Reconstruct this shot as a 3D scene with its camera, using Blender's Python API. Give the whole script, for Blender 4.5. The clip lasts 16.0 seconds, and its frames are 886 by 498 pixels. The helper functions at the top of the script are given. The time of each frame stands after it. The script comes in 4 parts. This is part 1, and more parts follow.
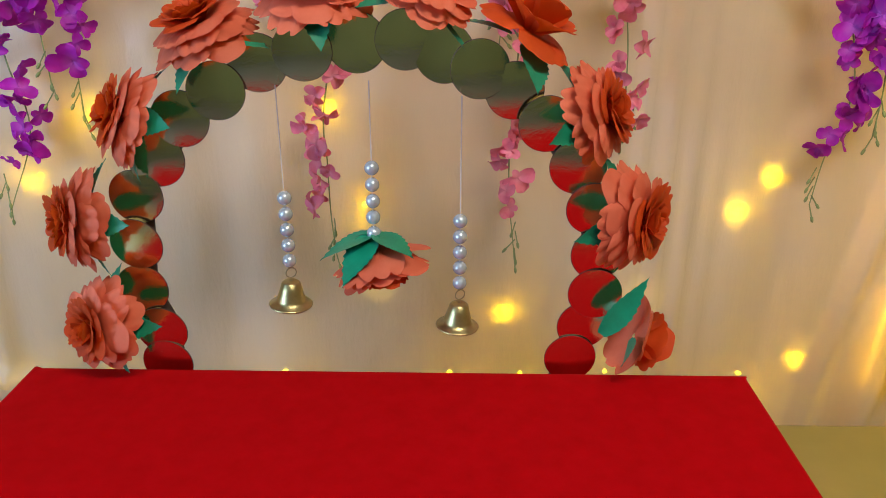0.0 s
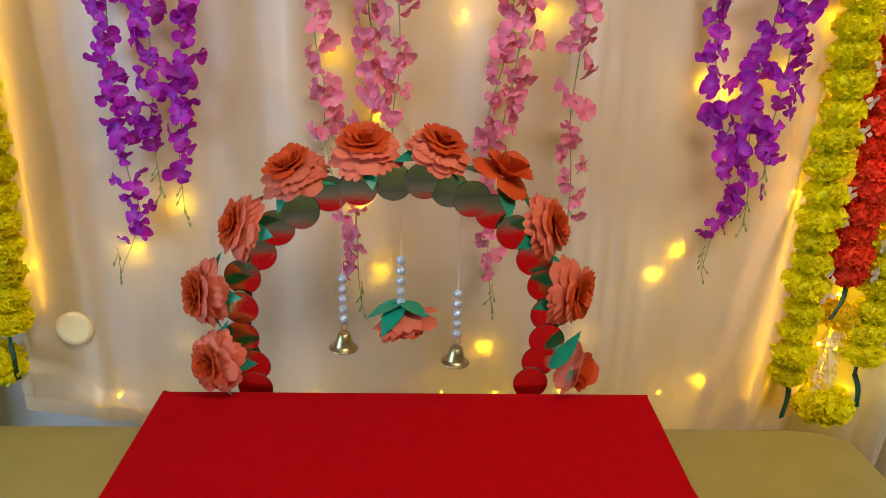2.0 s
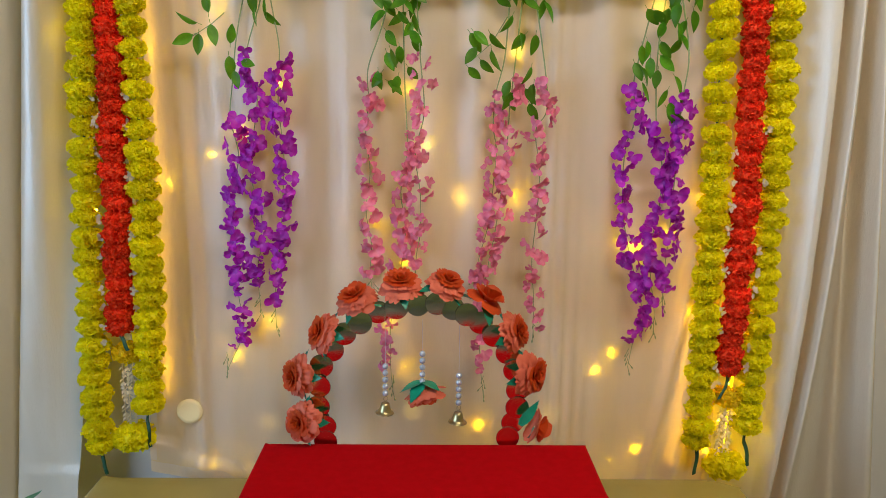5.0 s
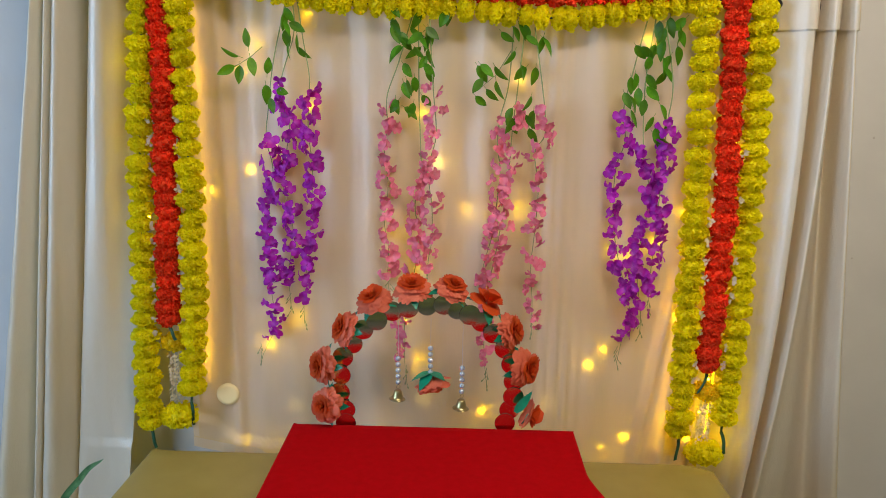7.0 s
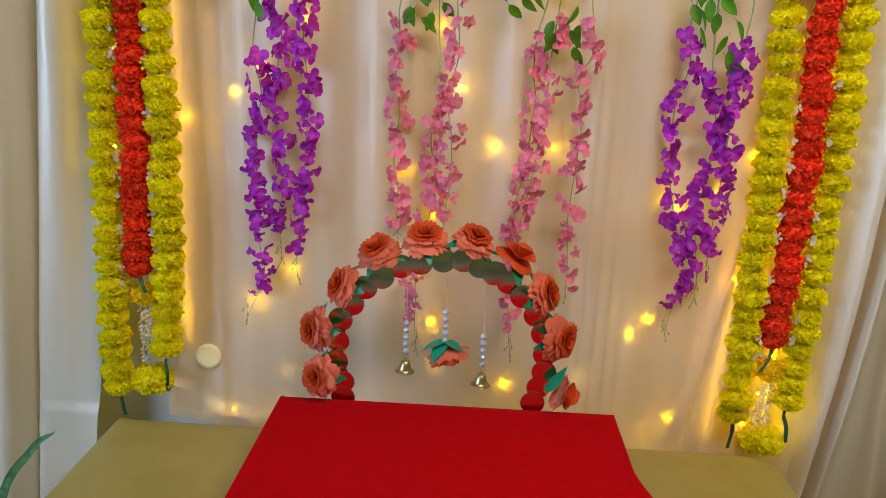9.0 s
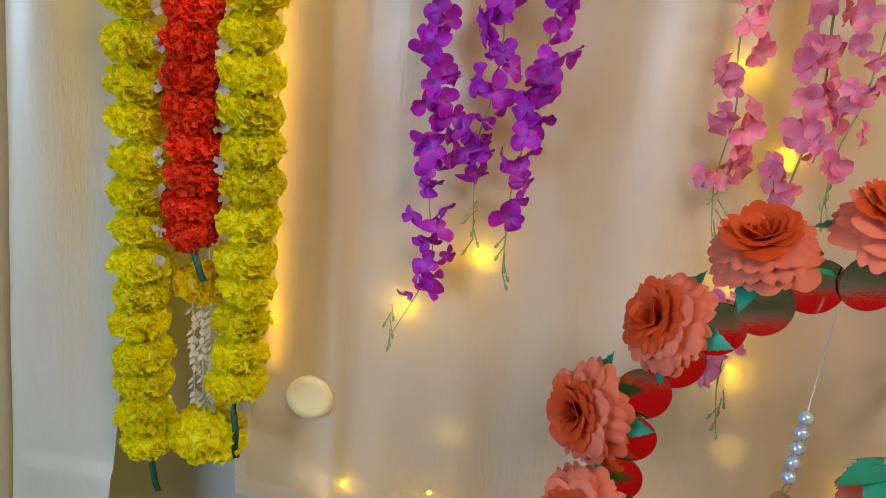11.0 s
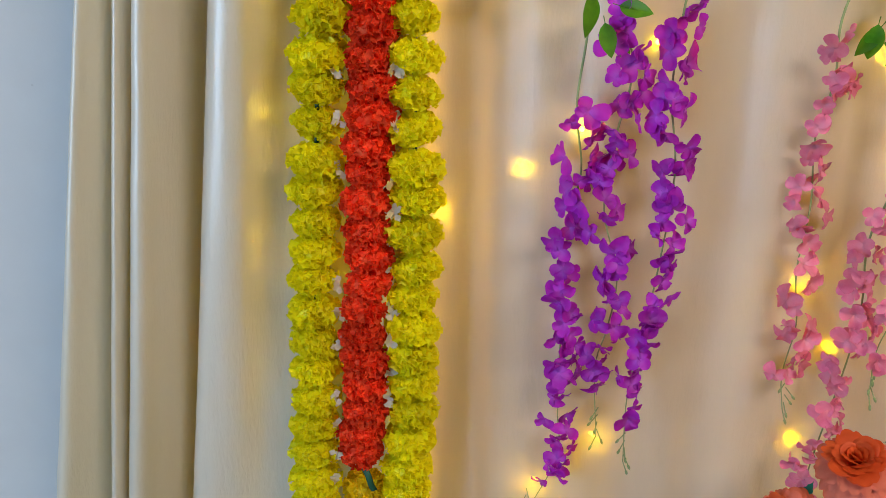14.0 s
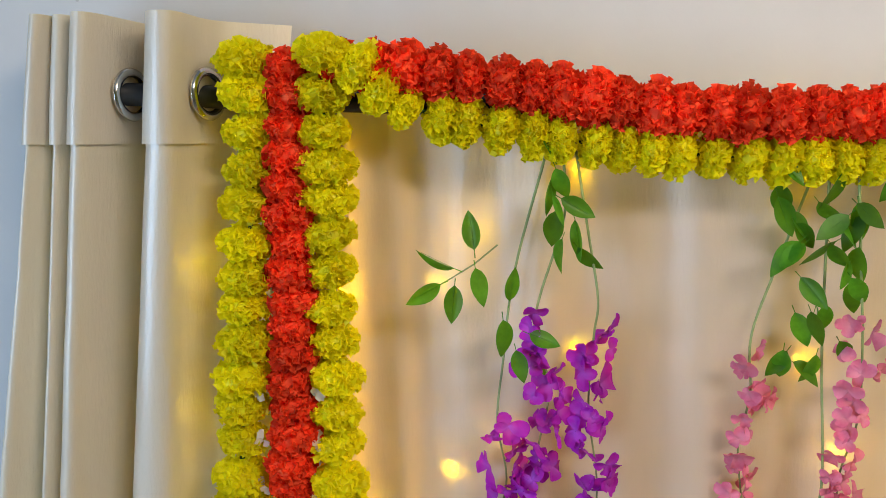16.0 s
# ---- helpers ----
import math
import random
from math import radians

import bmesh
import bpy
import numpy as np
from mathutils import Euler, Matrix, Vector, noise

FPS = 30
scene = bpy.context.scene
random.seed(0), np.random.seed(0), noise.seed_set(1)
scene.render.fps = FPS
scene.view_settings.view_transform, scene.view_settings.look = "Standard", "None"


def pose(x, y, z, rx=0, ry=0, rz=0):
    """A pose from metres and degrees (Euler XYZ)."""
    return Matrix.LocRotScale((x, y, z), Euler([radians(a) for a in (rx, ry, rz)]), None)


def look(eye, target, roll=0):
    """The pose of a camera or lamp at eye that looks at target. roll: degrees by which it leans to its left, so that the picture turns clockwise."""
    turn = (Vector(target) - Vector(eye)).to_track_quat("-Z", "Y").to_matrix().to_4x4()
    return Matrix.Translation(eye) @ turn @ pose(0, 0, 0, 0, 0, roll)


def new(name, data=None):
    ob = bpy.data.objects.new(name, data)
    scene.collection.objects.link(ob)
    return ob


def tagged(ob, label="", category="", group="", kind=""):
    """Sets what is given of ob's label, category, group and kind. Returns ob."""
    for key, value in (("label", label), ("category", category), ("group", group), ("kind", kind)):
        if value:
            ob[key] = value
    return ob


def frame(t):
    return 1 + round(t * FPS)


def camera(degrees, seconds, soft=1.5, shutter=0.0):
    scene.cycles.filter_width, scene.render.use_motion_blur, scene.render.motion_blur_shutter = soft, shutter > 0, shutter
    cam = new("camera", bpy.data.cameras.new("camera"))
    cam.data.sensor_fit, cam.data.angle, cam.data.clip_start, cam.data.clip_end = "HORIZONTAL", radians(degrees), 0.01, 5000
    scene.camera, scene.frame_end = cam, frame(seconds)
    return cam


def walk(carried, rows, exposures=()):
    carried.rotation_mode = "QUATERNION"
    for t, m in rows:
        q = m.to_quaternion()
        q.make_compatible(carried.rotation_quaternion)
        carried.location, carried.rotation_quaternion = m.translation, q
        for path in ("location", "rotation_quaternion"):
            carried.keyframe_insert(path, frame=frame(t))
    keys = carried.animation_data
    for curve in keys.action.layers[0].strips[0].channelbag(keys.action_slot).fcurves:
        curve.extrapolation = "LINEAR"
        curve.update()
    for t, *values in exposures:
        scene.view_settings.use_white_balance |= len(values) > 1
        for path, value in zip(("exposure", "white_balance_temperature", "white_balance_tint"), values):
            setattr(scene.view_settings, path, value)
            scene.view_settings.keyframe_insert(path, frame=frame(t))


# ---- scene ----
cam = camera(61.0, 16.0, soft=0.7)
PATH = [
    (0, (0.064, 0.126, 1.21), (0.036, 1.968, 0.434), 0.2),
    (0.5, (0.068, 0.092, 1.223), (0.038, 1.932, 0.44), 0.3),
    (1, (0.069, 0.044, 1.238), (0.05, 1.883, 0.45), 0.8),
    (1.5, (0.057, -0.017, 1.287), (0.072, 1.83, 0.522), 1.2),
    (2, (0.029, -0.134, 1.377), (0.078, 1.726, 0.645), 1.2),
    (2.5, (0.032, -0.214, 1.423), (0.074, 1.667, 0.744), 1.1),
    (3, (0.076, -0.342, 1.455), (0.07, 1.563, 0.846), 0.9),
    (3.5, (0.043, -0.439, 1.475), (0.071, 1.49, 0.949), 0.7),
    (4, (0.011, -0.519, 1.488), (0.061, 1.434, 1.057), 0.5),
    (4.2, (-0.003, -0.545, 1.487), (0.066, 1.416, 1.101), 0.6),
    (6.5, (0.066, -0.789, 1.569), (0.0, 1.167, 1.156), 0.8),
    (7, (0.057, -0.824, 1.582), (0.014, 1.131, 1.16), 1.0),
    (7.5, (0.062, -0.83, 1.59), (0.019, 1.117, 1.131), 1.2),
    (8, (0.064, -0.822, 1.585), (0.012, 1.118, 1.101), 1.4),
    (8.2, (0.057, -0.799, 1.581), (-0.001, 1.137, 1.084), 1.6),
    (10.3, (-0.082, 0.021, 1.339), (-0.177, 1.907, 0.68), 3.9),
    (10.5, (-0.146, 0.088, 1.325), (-0.26, 1.966, 0.647), 4.2),
    (11, (-0.302, 0.158, 1.308), (-0.465, 2.03, 0.622), 5.2),
    (11.5, (-0.405, 0.198, 1.314), (-0.587, 2.075, 0.647), 4.9),
    (12, (-0.459, 0.171, 1.353), (-0.648, 2.053, 0.702), 4.0),
    (12.5, (-0.472, 0.145, 1.4), (-0.62, 2.025, 0.736), 3.1),
    (13, (-0.481, 0.077, 1.446), (-0.628, 1.961, 0.79), 2.2),
    (13.5, (-0.469, 0.045, 1.499), (-0.597, 1.944, 0.884), 1.4),
    (14, (-0.511, 0.043, 1.557), (-0.55, 1.953, 0.963), 0.9),
    (14.5, (-0.471, 0.035, 1.637), (-0.597, 1.947, 1.066), 0.1),
    (14.6, (-0.461, 0.032, 1.639), (-0.598, 1.958, 1.117), -0.5),
    (15, (-0.447, 0.051, 1.708), (-0.615, 1.989, 1.244), -0.1),
    (15.2, (-0.449, 0.047, 1.723), (-0.605, 2.002, 1.33), 0.2),
    (15.5, (-0.446, 0.061, 1.759), (-0.588, 2.029, 1.433), 0.1),
    (16, (-0.405, 0.078, 1.774), (-0.5, 2.055, 1.481), -0.3),
]
EXPOSURES = [(0, 0.12), (1.5, 0.06), (3, -0.06), (4, -0.10), (8, -0.09), (10.5, 0.04), (11, 0.06), (12, 0.08), (13.5, 0.02), (16, 0.03)]
walk(cam, [(t, look(eye, target, roll)) for t, eye, target, roll in PATH], EXPOSURES)

# ---- world and lights ----
world = bpy.data.worlds.new("world")
scene.world = world
world.use_nodes = True
wn = world.node_tree
sky = wn.nodes.new("ShaderNodeTexSky")
sky.sky_type, sky.sun_disc = "NISHITA", False
sky.sun_elevation, sky.sun_rotation = radians(35), radians(200)
wn.nodes["Background"].inputs["Strength"].default_value = 0.08
wn.links.new(sky.outputs[0], wn.nodes["Background"].inputs[0])


def area_lamp(name, eye, target, sx, sy, watts, colour):
    data = bpy.data.lights.new(name, "AREA")
    data.shape, data.size, data.size_y, data.energy, data.color = "RECTANGLE", sx, sy, watts, colour
    ob = new(name, data)
    ob.matrix_world = look(eye, target)
    return ob


WINDOW_WATTS, CEILING_WATTS = 52.0, 36.0
area_lamp("window_daylight", (-2.33, -1.0, 1.45), (0, 0.5, 1.3), 1.3, 1.3, WINDOW_WATTS, (0.46, 0.69, 1.0))
area_lamp("ceiling_lamp_light", (0.60, -0.45, 2.60), (0.50, 0.45, 1.40), 1.1, 0.28, CEILING_WATTS, (1.0, 0.85, 0.68))


# ---- materials ----
def material(name):
    m = bpy.data.materials.new(name)
    m.use_nodes = True
    nt = m.node_tree
    return m, nt, nt.nodes["Principled BSDF"], nt.nodes["Material Output"]


def noise_node(nt, scale, detail=4.0, rough=0.55, stretch=None):
    tc = nt.nodes.new("ShaderNodeTexCoord")
    n = nt.nodes.new("ShaderNodeTexNoise")
    n.inputs["Scale"].default_value, n.inputs["Detail"].default_value, n.inputs["Roughness"].default_value = scale, detail, rough
    if stretch:
        mp = nt.nodes.new("ShaderNodeMapping")
        mp.inputs["Scale"].default_value = stretch
        nt.links.new(tc.outputs["Object"], mp.inputs[0])
        nt.links.new(mp.outputs[0], n.inputs[0])
    else:
        nt.links.new(tc.outputs["Object"], n.inputs[0])
    return n.outputs["Fac"]


def ramp(nt, fac, stops):
    r = nt.nodes.new("ShaderNodeValToRGB")
    el = r.color_ramp.elements
    while len(el) < len(stops):
        el.new(0.5)
    for e, (p, c) in zip(el, stops):
        e.position, e.color = p, (*c, 1)
    nt.links.new(fac, r.inputs[0])
    return r.outputs[0]


def bump(nt, fac, strength, distance, target):
    b = nt.nodes.new("ShaderNodeBump")
    b.inputs["Strength"].default_value, b.inputs["Distance"].default_value = strength, distance
    nt.links.new(fac, b.inputs["Height"])
    for t in target:
        nt.links.new(b.outputs[0], t.inputs["Normal"])
    return b


def mix_colour(nt, fac, a, b, mode="MIX"):
    mx = nt.nodes.new("ShaderNodeMix")
    mx.data_type, mx.blend_type = "RGBA", mode
    for sock, v in ((mx.inputs["Factor"], fac), (mx.inputs["A"], a), (mx.inputs["B"], b)):
        if isinstance(v, (int, float)):
            sock.default_value = v
        elif isinstance(v, tuple):
            sock.default_value = (*v, 1)
        else:
            nt.links.new(v, sock)
    return mx.outputs["Result"]


def plain(name, lo, hi, rough, scale=30.0, metal=0.0, bumpy=0.15, dist=0.001, stretch=None, fine=0.0, spec=0.5):
    m, nt, b, out = material(name)
    col = ramp(nt, noise_node(nt, scale, 5, 0.6, stretch), [(0.3, lo), (0.7, hi)])
    nt.links.new(col, b.inputs["Base Color"])
    b.inputs["Roughness"].default_value, b.inputs["Metallic"].default_value = rough, metal
    b.inputs["Specular IOR Level"].default_value = spec
    if bumpy:
        bump(nt, noise_node(nt, fine or scale * 6, 3, 0.6, stretch), bumpy, dist, [b])
    return m


def translucent(name, lo, hi, through_col, share, rough=0.5, scale=40.0, root=None, root_size=0.01, fine=300.0, bumpy=0.2, spec=0.3, vary=0.25, stretch=None, pieces=0.0):
    """A thin sheet that lets part of the light through; root: colour near the object's own middle."""
    m, nt, b, out = material(name)
    col = ramp(nt, noise_node(nt, scale, 4, 0.6, stretch), [(0.3, lo), (0.7, hi)])
    if root:
        tc = nt.nodes.new("ShaderNodeTexCoord")
        ln = nt.nodes.new("ShaderNodeVectorMath")
        ln.operation = "LENGTH"
        nt.links.new(tc.outputs["Object"], ln.inputs[0])
        mr = nt.nodes.new("ShaderNodeMapRange")
        mr.inputs["From Max"].default_value = root_size
        nt.links.new(ln.outputs["Value"], mr.inputs[0])
        col = mix_colour(nt, mr.outputs[0], root, col)
    if vary:
        oi = nt.nodes.new("ShaderNodeObjectInfo")
        hsv = nt.nodes.new("ShaderNodeHueSaturation")
        mr = nt.nodes.new("ShaderNodeMapRange")
        mr.inputs["To Min"].default_value, mr.inputs["To Max"].default_value = 1 - vary, 1 + vary
        nt.links.new(oi.outputs["Random"], mr.inputs[0])
        nt.links.new(mr.outputs[0], hsv.inputs["Value"])
        nt.links.new(col, hsv.inputs["Color"])
        col = hsv.outputs[0]
    # Random value for each petal, standing in for highlights on some of them.
    if pieces:
        geo = nt.nodes.new("ShaderNodeNewGeometry")
        hs2 = nt.nodes.new("ShaderNodeHueSaturation")
        m2 = nt.nodes.new("ShaderNodeMapRange")
        m2.inputs["To Min"].default_value, m2.inputs["To Max"].default_value = 1 - pieces, 1 + pieces * 0.7
        nt.links.new(geo.outputs["Random Per Island"], m2.inputs[0])
        nt.links.new(m2.outputs[0], hs2.inputs["Value"])
        nt.links.new(col, hs2.inputs["Color"])
        col = hs2.outputs[0]
    nt.links.new(col, b.inputs["Base Color"])
    b.inputs["Roughness"].default_value = rough
    b.inputs["Specular IOR Level"].default_value = spec
    tr = nt.nodes.new("ShaderNodeBsdfTranslucent")
    tr.inputs["Color"].default_value = (*through_col, 1)
    mx = nt.nodes.new("ShaderNodeMixShader")
    mx.inputs[0].default_value = share
    nt.links.new(b.outputs[0], mx.inputs[1])
    nt.links.new(tr.outputs[0], mx.inputs[2])
    nt.links.new(mx.outputs[0], out.inputs["Surface"])
    if bumpy:
        bump(nt, noise_node(nt, fine, 4, 0.65, stretch), bumpy, 0.0008 if fine >= 240 and not stretch else 0.0016, [b])
    return m


def glow(name, colour, strength):
    m, nt, b, out = material(name)
    b.inputs["Base Color"].default_value = (*colour, 1)
    b.inputs["Emission Color"].default_value = (*colour, 1)
    b.inputs["Emission Strength"].default_value = strength
    return m


SHEET = translucent("cream_satin_backdrop", (0.69, 0.615, 0.59), (0.79, 0.72, 0.70), (1.0, 0.76, 0.010), 0.44, 0.30, 9.0, fine=210.0, bumpy=0.5, spec=0.8, vary=0, stretch=(1, 1, 0.22))
CURTAIN = translucent("cream_satin_curtain", (0.71, 0.655, 0.545), (0.77, 0.73, 0.63), (1.0, 0.72, 0.08), 0.24, 0.34, 12.0, fine=260.0, bumpy=0.55, spec=0.9, vary=0, stretch=(1, 1, 0.2))
nt = CURTAIN.node_tree
nt.nodes["Principled BSDF"].inputs["Coat Weight"].default_value, nt.nodes["Principled BSDF"].inputs["Coat Roughness"].default_value = 0.8, 0.36
nt.nodes["Principled BSDF"].inputs["Coat IOR"].default_value = 1.7
WALL = plain("painted_wall", (0.57, 0.56, 0.55), (0.64, 0.63, 0.615), 0.8, 3.0, bumpy=0.12, dist=0.001, fine=120)
nt = WALL.node_tree
b = nt.nodes["Principled BSDF"]
old = b.inputs["Base Color"].links[0].from_socket
spots = ramp(nt, noise_node(nt, 55, 1, 0.4), [(0.0, (0, 0, 0)), (0.80, (0, 0, 0)), (0.82, (0.5, 0.5, 0.5))])
nt.links.new(mix_colour(nt, spots, old, (0.30, 0.27, 0.24)), b.inputs["Base Color"])
# Colour for unseen walls: gives the discs olive reflections, cuts bounced light.
WALL_FAR = plain("unseen_wall_olive", (0.34, 0.34, 0.14), (0.42, 0.42, 0.19), 0.85, 4.0, bumpy=0.1, fine=90)
FLOOR_MAT = plain("floor_stone", (0.20, 0.18, 0.16), (0.28, 0.26, 0.23), 0.4, 6.0, bumpy=0.05)
# Ceiling out of view, made grey so that less light bounces down.
CEIL = plain("dimmed_ceiling_grey", (0.40, 0.40, 0.39), (0.46, 0.46, 0.45), 0.9, 4.0, bumpy=0.05)
nt = SHEET.node_tree
weave = nt.nodes.new("ShaderNodeMixShader")
weave.inputs[0].default_value = 0.045
gap_node = nt.nodes.new("ShaderNodeBsdfTransparent")
surf = nt.nodes["Material Output"].inputs["Surface"]
nt.links.new(surf.links[0].from_socket, weave.inputs[1])
nt.links.new(gap_node.outputs[0], weave.inputs[2])
nt.links.new(weave.outputs[0], surf)
RED_CLOTH = plain("red_felt", (0.35, 0.0003, 0.002), (0.42, 0.0006, 0.004), 0.9, 55.0, bumpy=0.2, dist=0.0006, fine=900, spec=0.06)
OLIVE = plain("olive_satin_cloth", (0.30, 0.24, 0.060), (0.36, 0.29, 0.085), 0.45, 7.0, bumpy=0.15, dist=0.0006, fine=600)
FOIL, nt, b, out = material("mirror_card")
b.inputs["Metallic"].default_value, b.inputs["Roughness"].default_value = 1.0, 0.13
nt.links.new(ramp(nt, noise_node(nt, 25), [(0.3, (0.80, 0.80, 0.54)), (0.7, (0.87, 0.86, 0.62))]), b.inputs["Base Color"])
bump(nt, noise_node(nt, 60, 5, 0.75), 0.16, 0.002, [b])
FOIL_EDGE = plain("dark_card_edge", (0.05, 0.02, 0.015), (0.10, 0.04, 0.03), 0.7)
HOOP = plain("dark_wrapped_hoop", (0.025, 0.016, 0.012), (0.07, 0.045, 0.03), 0.7, 160, bumpy=0.5)
ROSE = translucent("salmon_paper", (0.63, 0.128, 0.066), (0.74, 0.200, 0.118), (1.0, 0.18, 0.02), 0.20, 0.6, 30, vary=0.10, fine=500, bumpy=0.12)
# Deeper copy of the salmon: shade and bounce between inner petals, as colour.
ROSE_DEEP = translucent("orange_shade_paper", (0.47, 0.048, 0.006), (0.59, 0.080, 0.012), (1.0, 0.15, 0.01), 0.22, 0.6, 30, vary=0.10, fine=500, bumpy=0.12)
PAPER_GREEN = plain("green_glossy_paper", (0.002, 0.19, 0.105), (0.004, 0.26, 0.150), 0.40, 60, bumpy=0.15)
YELLOW = translucent("yellow_crepe_petals", (0.86, 0.81, 0.002), (0.95, 0.92, 0.010), (0.98, 0.82, 0.02), 0.42, 0.45, 90, vary=0.12, fine=700, bumpy=0.2, pieces=0.16)
GOLD = translucent("golden_crepe_petals", (0.80, 0.62, 0.006), (0.90, 0.74, 0.014), (1.0, 0.72, 0.01), 0.45, 0.5, 90, vary=0.10, fine=700, bumpy=0.2, pieces=0.16)
SCARLET = translucent("red_crepe_petals", (0.82, 0.024, 0.006), (0.96, 0.135, 0.045), (1.0, 0.07, 0.008), 0.30, 0.55, 90, vary=0.15, fine=700, bumpy=0.2, pieces=0.38, spec=0.12)
VIOLET = translucent("violet_silk_petals", (0.33, 0.008, 0.40), (0.50, 0.024, 0.58), (0.72, 0.03, 0.60), 0.34, 0.5, 70, root=(0.52, 0.12, 0.68), root_size=0.009, vary=0.25)
PINK = translucent("pink_silk_petals", (0.74, 0.13, 0.29), (0.88, 0.32, 0.46), (0.95, 0.28, 0.30), 0.36, 0.5, 70, root=(0.80, 0.36, 0.46), root_size=0.009, vary=0.2)
LEAF = translucent("green_silk_leaf", (0.014, 0.105, 0.006), (0.080, 0.27, 0.012), (0.26, 0.58, 0.012), 0.34, 0.42, 60, vary=0.5, fine=240)
STEM = plain("pale_green_stem", (0.22, 0.30, 0.09), (0.32, 0.40, 0.14), 0.55, 80)
TAPE = plain("dark_green_ribbon", (0.004, 0.05, 0.024), (0.010, 0.09, 0.042), 0.5, 90)
WHITE_PETAL = translucent("white_silk_petals", (0.70, 0.66, 0.56), (0.80, 0.76, 0.66), (0.9, 0.75, 0.45), 0.4, 0.4, 80, vary=0.1)
# White beads; the blue of the base stands in for reflected window light.
PEARL = plain("pearl_bead", (0.40, 0.49, 0.58), (0.48, 0.57, 0.66), 0.22, 40, metal=0.35, bumpy=0)
PEARL.node_tree.nodes["Principled BSDF"].inputs["Coat Weight"].default_value = 0.6
THREAD = plain("white_thread", (0.62, 0.60, 0.56), (0.70, 0.68, 0.64), 0.7, 90, bumpy=0)
BRASS = plain("aged_brass", (0.42, 0.36, 0.17), (0.55, 0.48, 0.25), 0.36, 120, metal=1.0, bumpy=0.15, dist=0.0004)
STEEL = plain("polished_steel", (0.55, 0.53, 0.50), (0.62, 0.60, 0.57), 0.18, 50, metal=1.0, bumpy=0)
BLACK = plain("black_painted_metal", (0.012, 0.012, 0.016), (0.022, 0.022, 0.026), 0.4, 50)
WHITE_PAINT = plain("white_frame_paint", (0.70, 0.70, 0.68), (0.78, 0.78, 0.76), 0.5, 20)
WIRE = plain("clear_wire", (0.30, 0.26, 0.20), (0.38, 0.33, 0.26), 0.4, 60, bumpy=0)
TERRACOTTA = plain("terracotta", (0.30, 0.12, 0.07), (0.38, 0.17, 0.10), 0.8, 30)
VARIEGATED = plain("variegated_leaf", (0.008, 0.07, 0.02), (0.12, 0.27, 0.10), 0.45, 90)
BULB = glow("warm_bulb", (1.0, 0.69, 0.006), 120.0)
# Emitter for unseen lines added to make smooth amber bands.
AMBER_LINE = glow("added_amber_glow", (1.0, 0.62, 0.003), 5.5)
# Weak glow for discs added to draw pale round spots on the cloth.
SPOT_GLOW = glow("pale_spot_glow", (1.0, 0.88, 0.64), 0.35)
SPOT_GLOW_FRONT = glow("pale_spot_front_glow", (0.80, 0.66, 0.36), 0.16)
CEILING_GLOW = glow("ceiling_tube", (1.0, 0.86, 0.70), 3.0)


# ---- builders ----
def finish(bm, name, mat, smooth):
    me = bpy.data.meshes.new(name)
    bm.normal_update()
    bm.to_mesh(me)
    bm.free()
    if smooth:
        me.shade_smooth()
    me.materials.append(mat)
    return me


def part(name, bm, mat, parent, label="", at=None, smooth=True):
    me = bm if isinstance(bm, bpy.types.Mesh) else finish(bm, name, mat, smooth)
    ob = new(name, me)
    ob.parent = parent
    if at is not None:
        ob.matrix_basis = at
    if label:
        ob["label"] = label
    return ob


def thing(name, loc, label, category, group="", kind=""):
    ob = new(name)
    ob.empty_display_size = 0.05
    ob.location = loc
    return tagged(ob, label, category, group, kind)


def solid(name, bm, mat, label, category, kind="", at=None, smooth=False, group=""):
    ob = new(name, finish(bm, name, mat, smooth))
    if at is not None:
        ob.matrix_basis = at
    return tagged(ob, label, category, group, kind)


def box(bm, x0, x1, y0, y1, z0, z1, bevel=0.0):
    r = bmesh.ops.create_cube(bm, size=1, matrix=Matrix.LocRotScale(((x0 + x1) / 2, (y0 + y1) / 2, (z0 + z1) / 2), None, (x1 - x0, y1 - y0, z1 - z0)))
    if bevel:
        es = list({e for v in r["verts"] for e in v.link_edges})
        bmesh.ops.bevel(bm, geom=es, offset=bevel, segments=2, affect="EDGES", profile=0.5)
    return bm


def spin(bm, profile, n=24, m=Matrix()):
    """A turned body from (radius, z) pairs."""
    rings = []
    for r, z in profile:
        rings.append([bm.verts.new(m @ Vector((r * math.cos(a), r * math.sin(a), z))) for a in (2 * math.pi * i / n for i in range(n))])
    for a, b2 in zip(rings, rings[1:]):
        for i in range(n):
            bm.faces.new((a[i], a[(i + 1) % n], b2[(i + 1) % n], b2[i]))
    return bm


def tube(bm, pts, radius, n=6, taper=1.0):
    pts = [Vector(p) for p in pts]
    rings = []
    for i, p in enumerate(pts):
        d = (pts[min(i + 1, len(pts) - 1)] - pts[max(i - 1, 0)]).normalized()
        u = d.cross(Vector((0.31, 0.93, 0.2))).normalized()
        w = d.cross(u)
        r = radius * (1 + (taper - 1) * i / max(1, len(pts) - 1))
        rings.append([bm.verts.new(p + r * (math.cos(a) * u + math.sin(a) * w)) for a in (2 * math.pi * k / n for k in range(n))])
    for a, b2 in zip(rings, rings[1:]):
        for k in range(n):
            bm.faces.new((a[k], a[(k + 1) % n], b2[(k + 1) % n], b2[k]))
    bm.faces.new(rings[0])
    bm.faces.new(list(reversed(rings[-1])))
    return bm


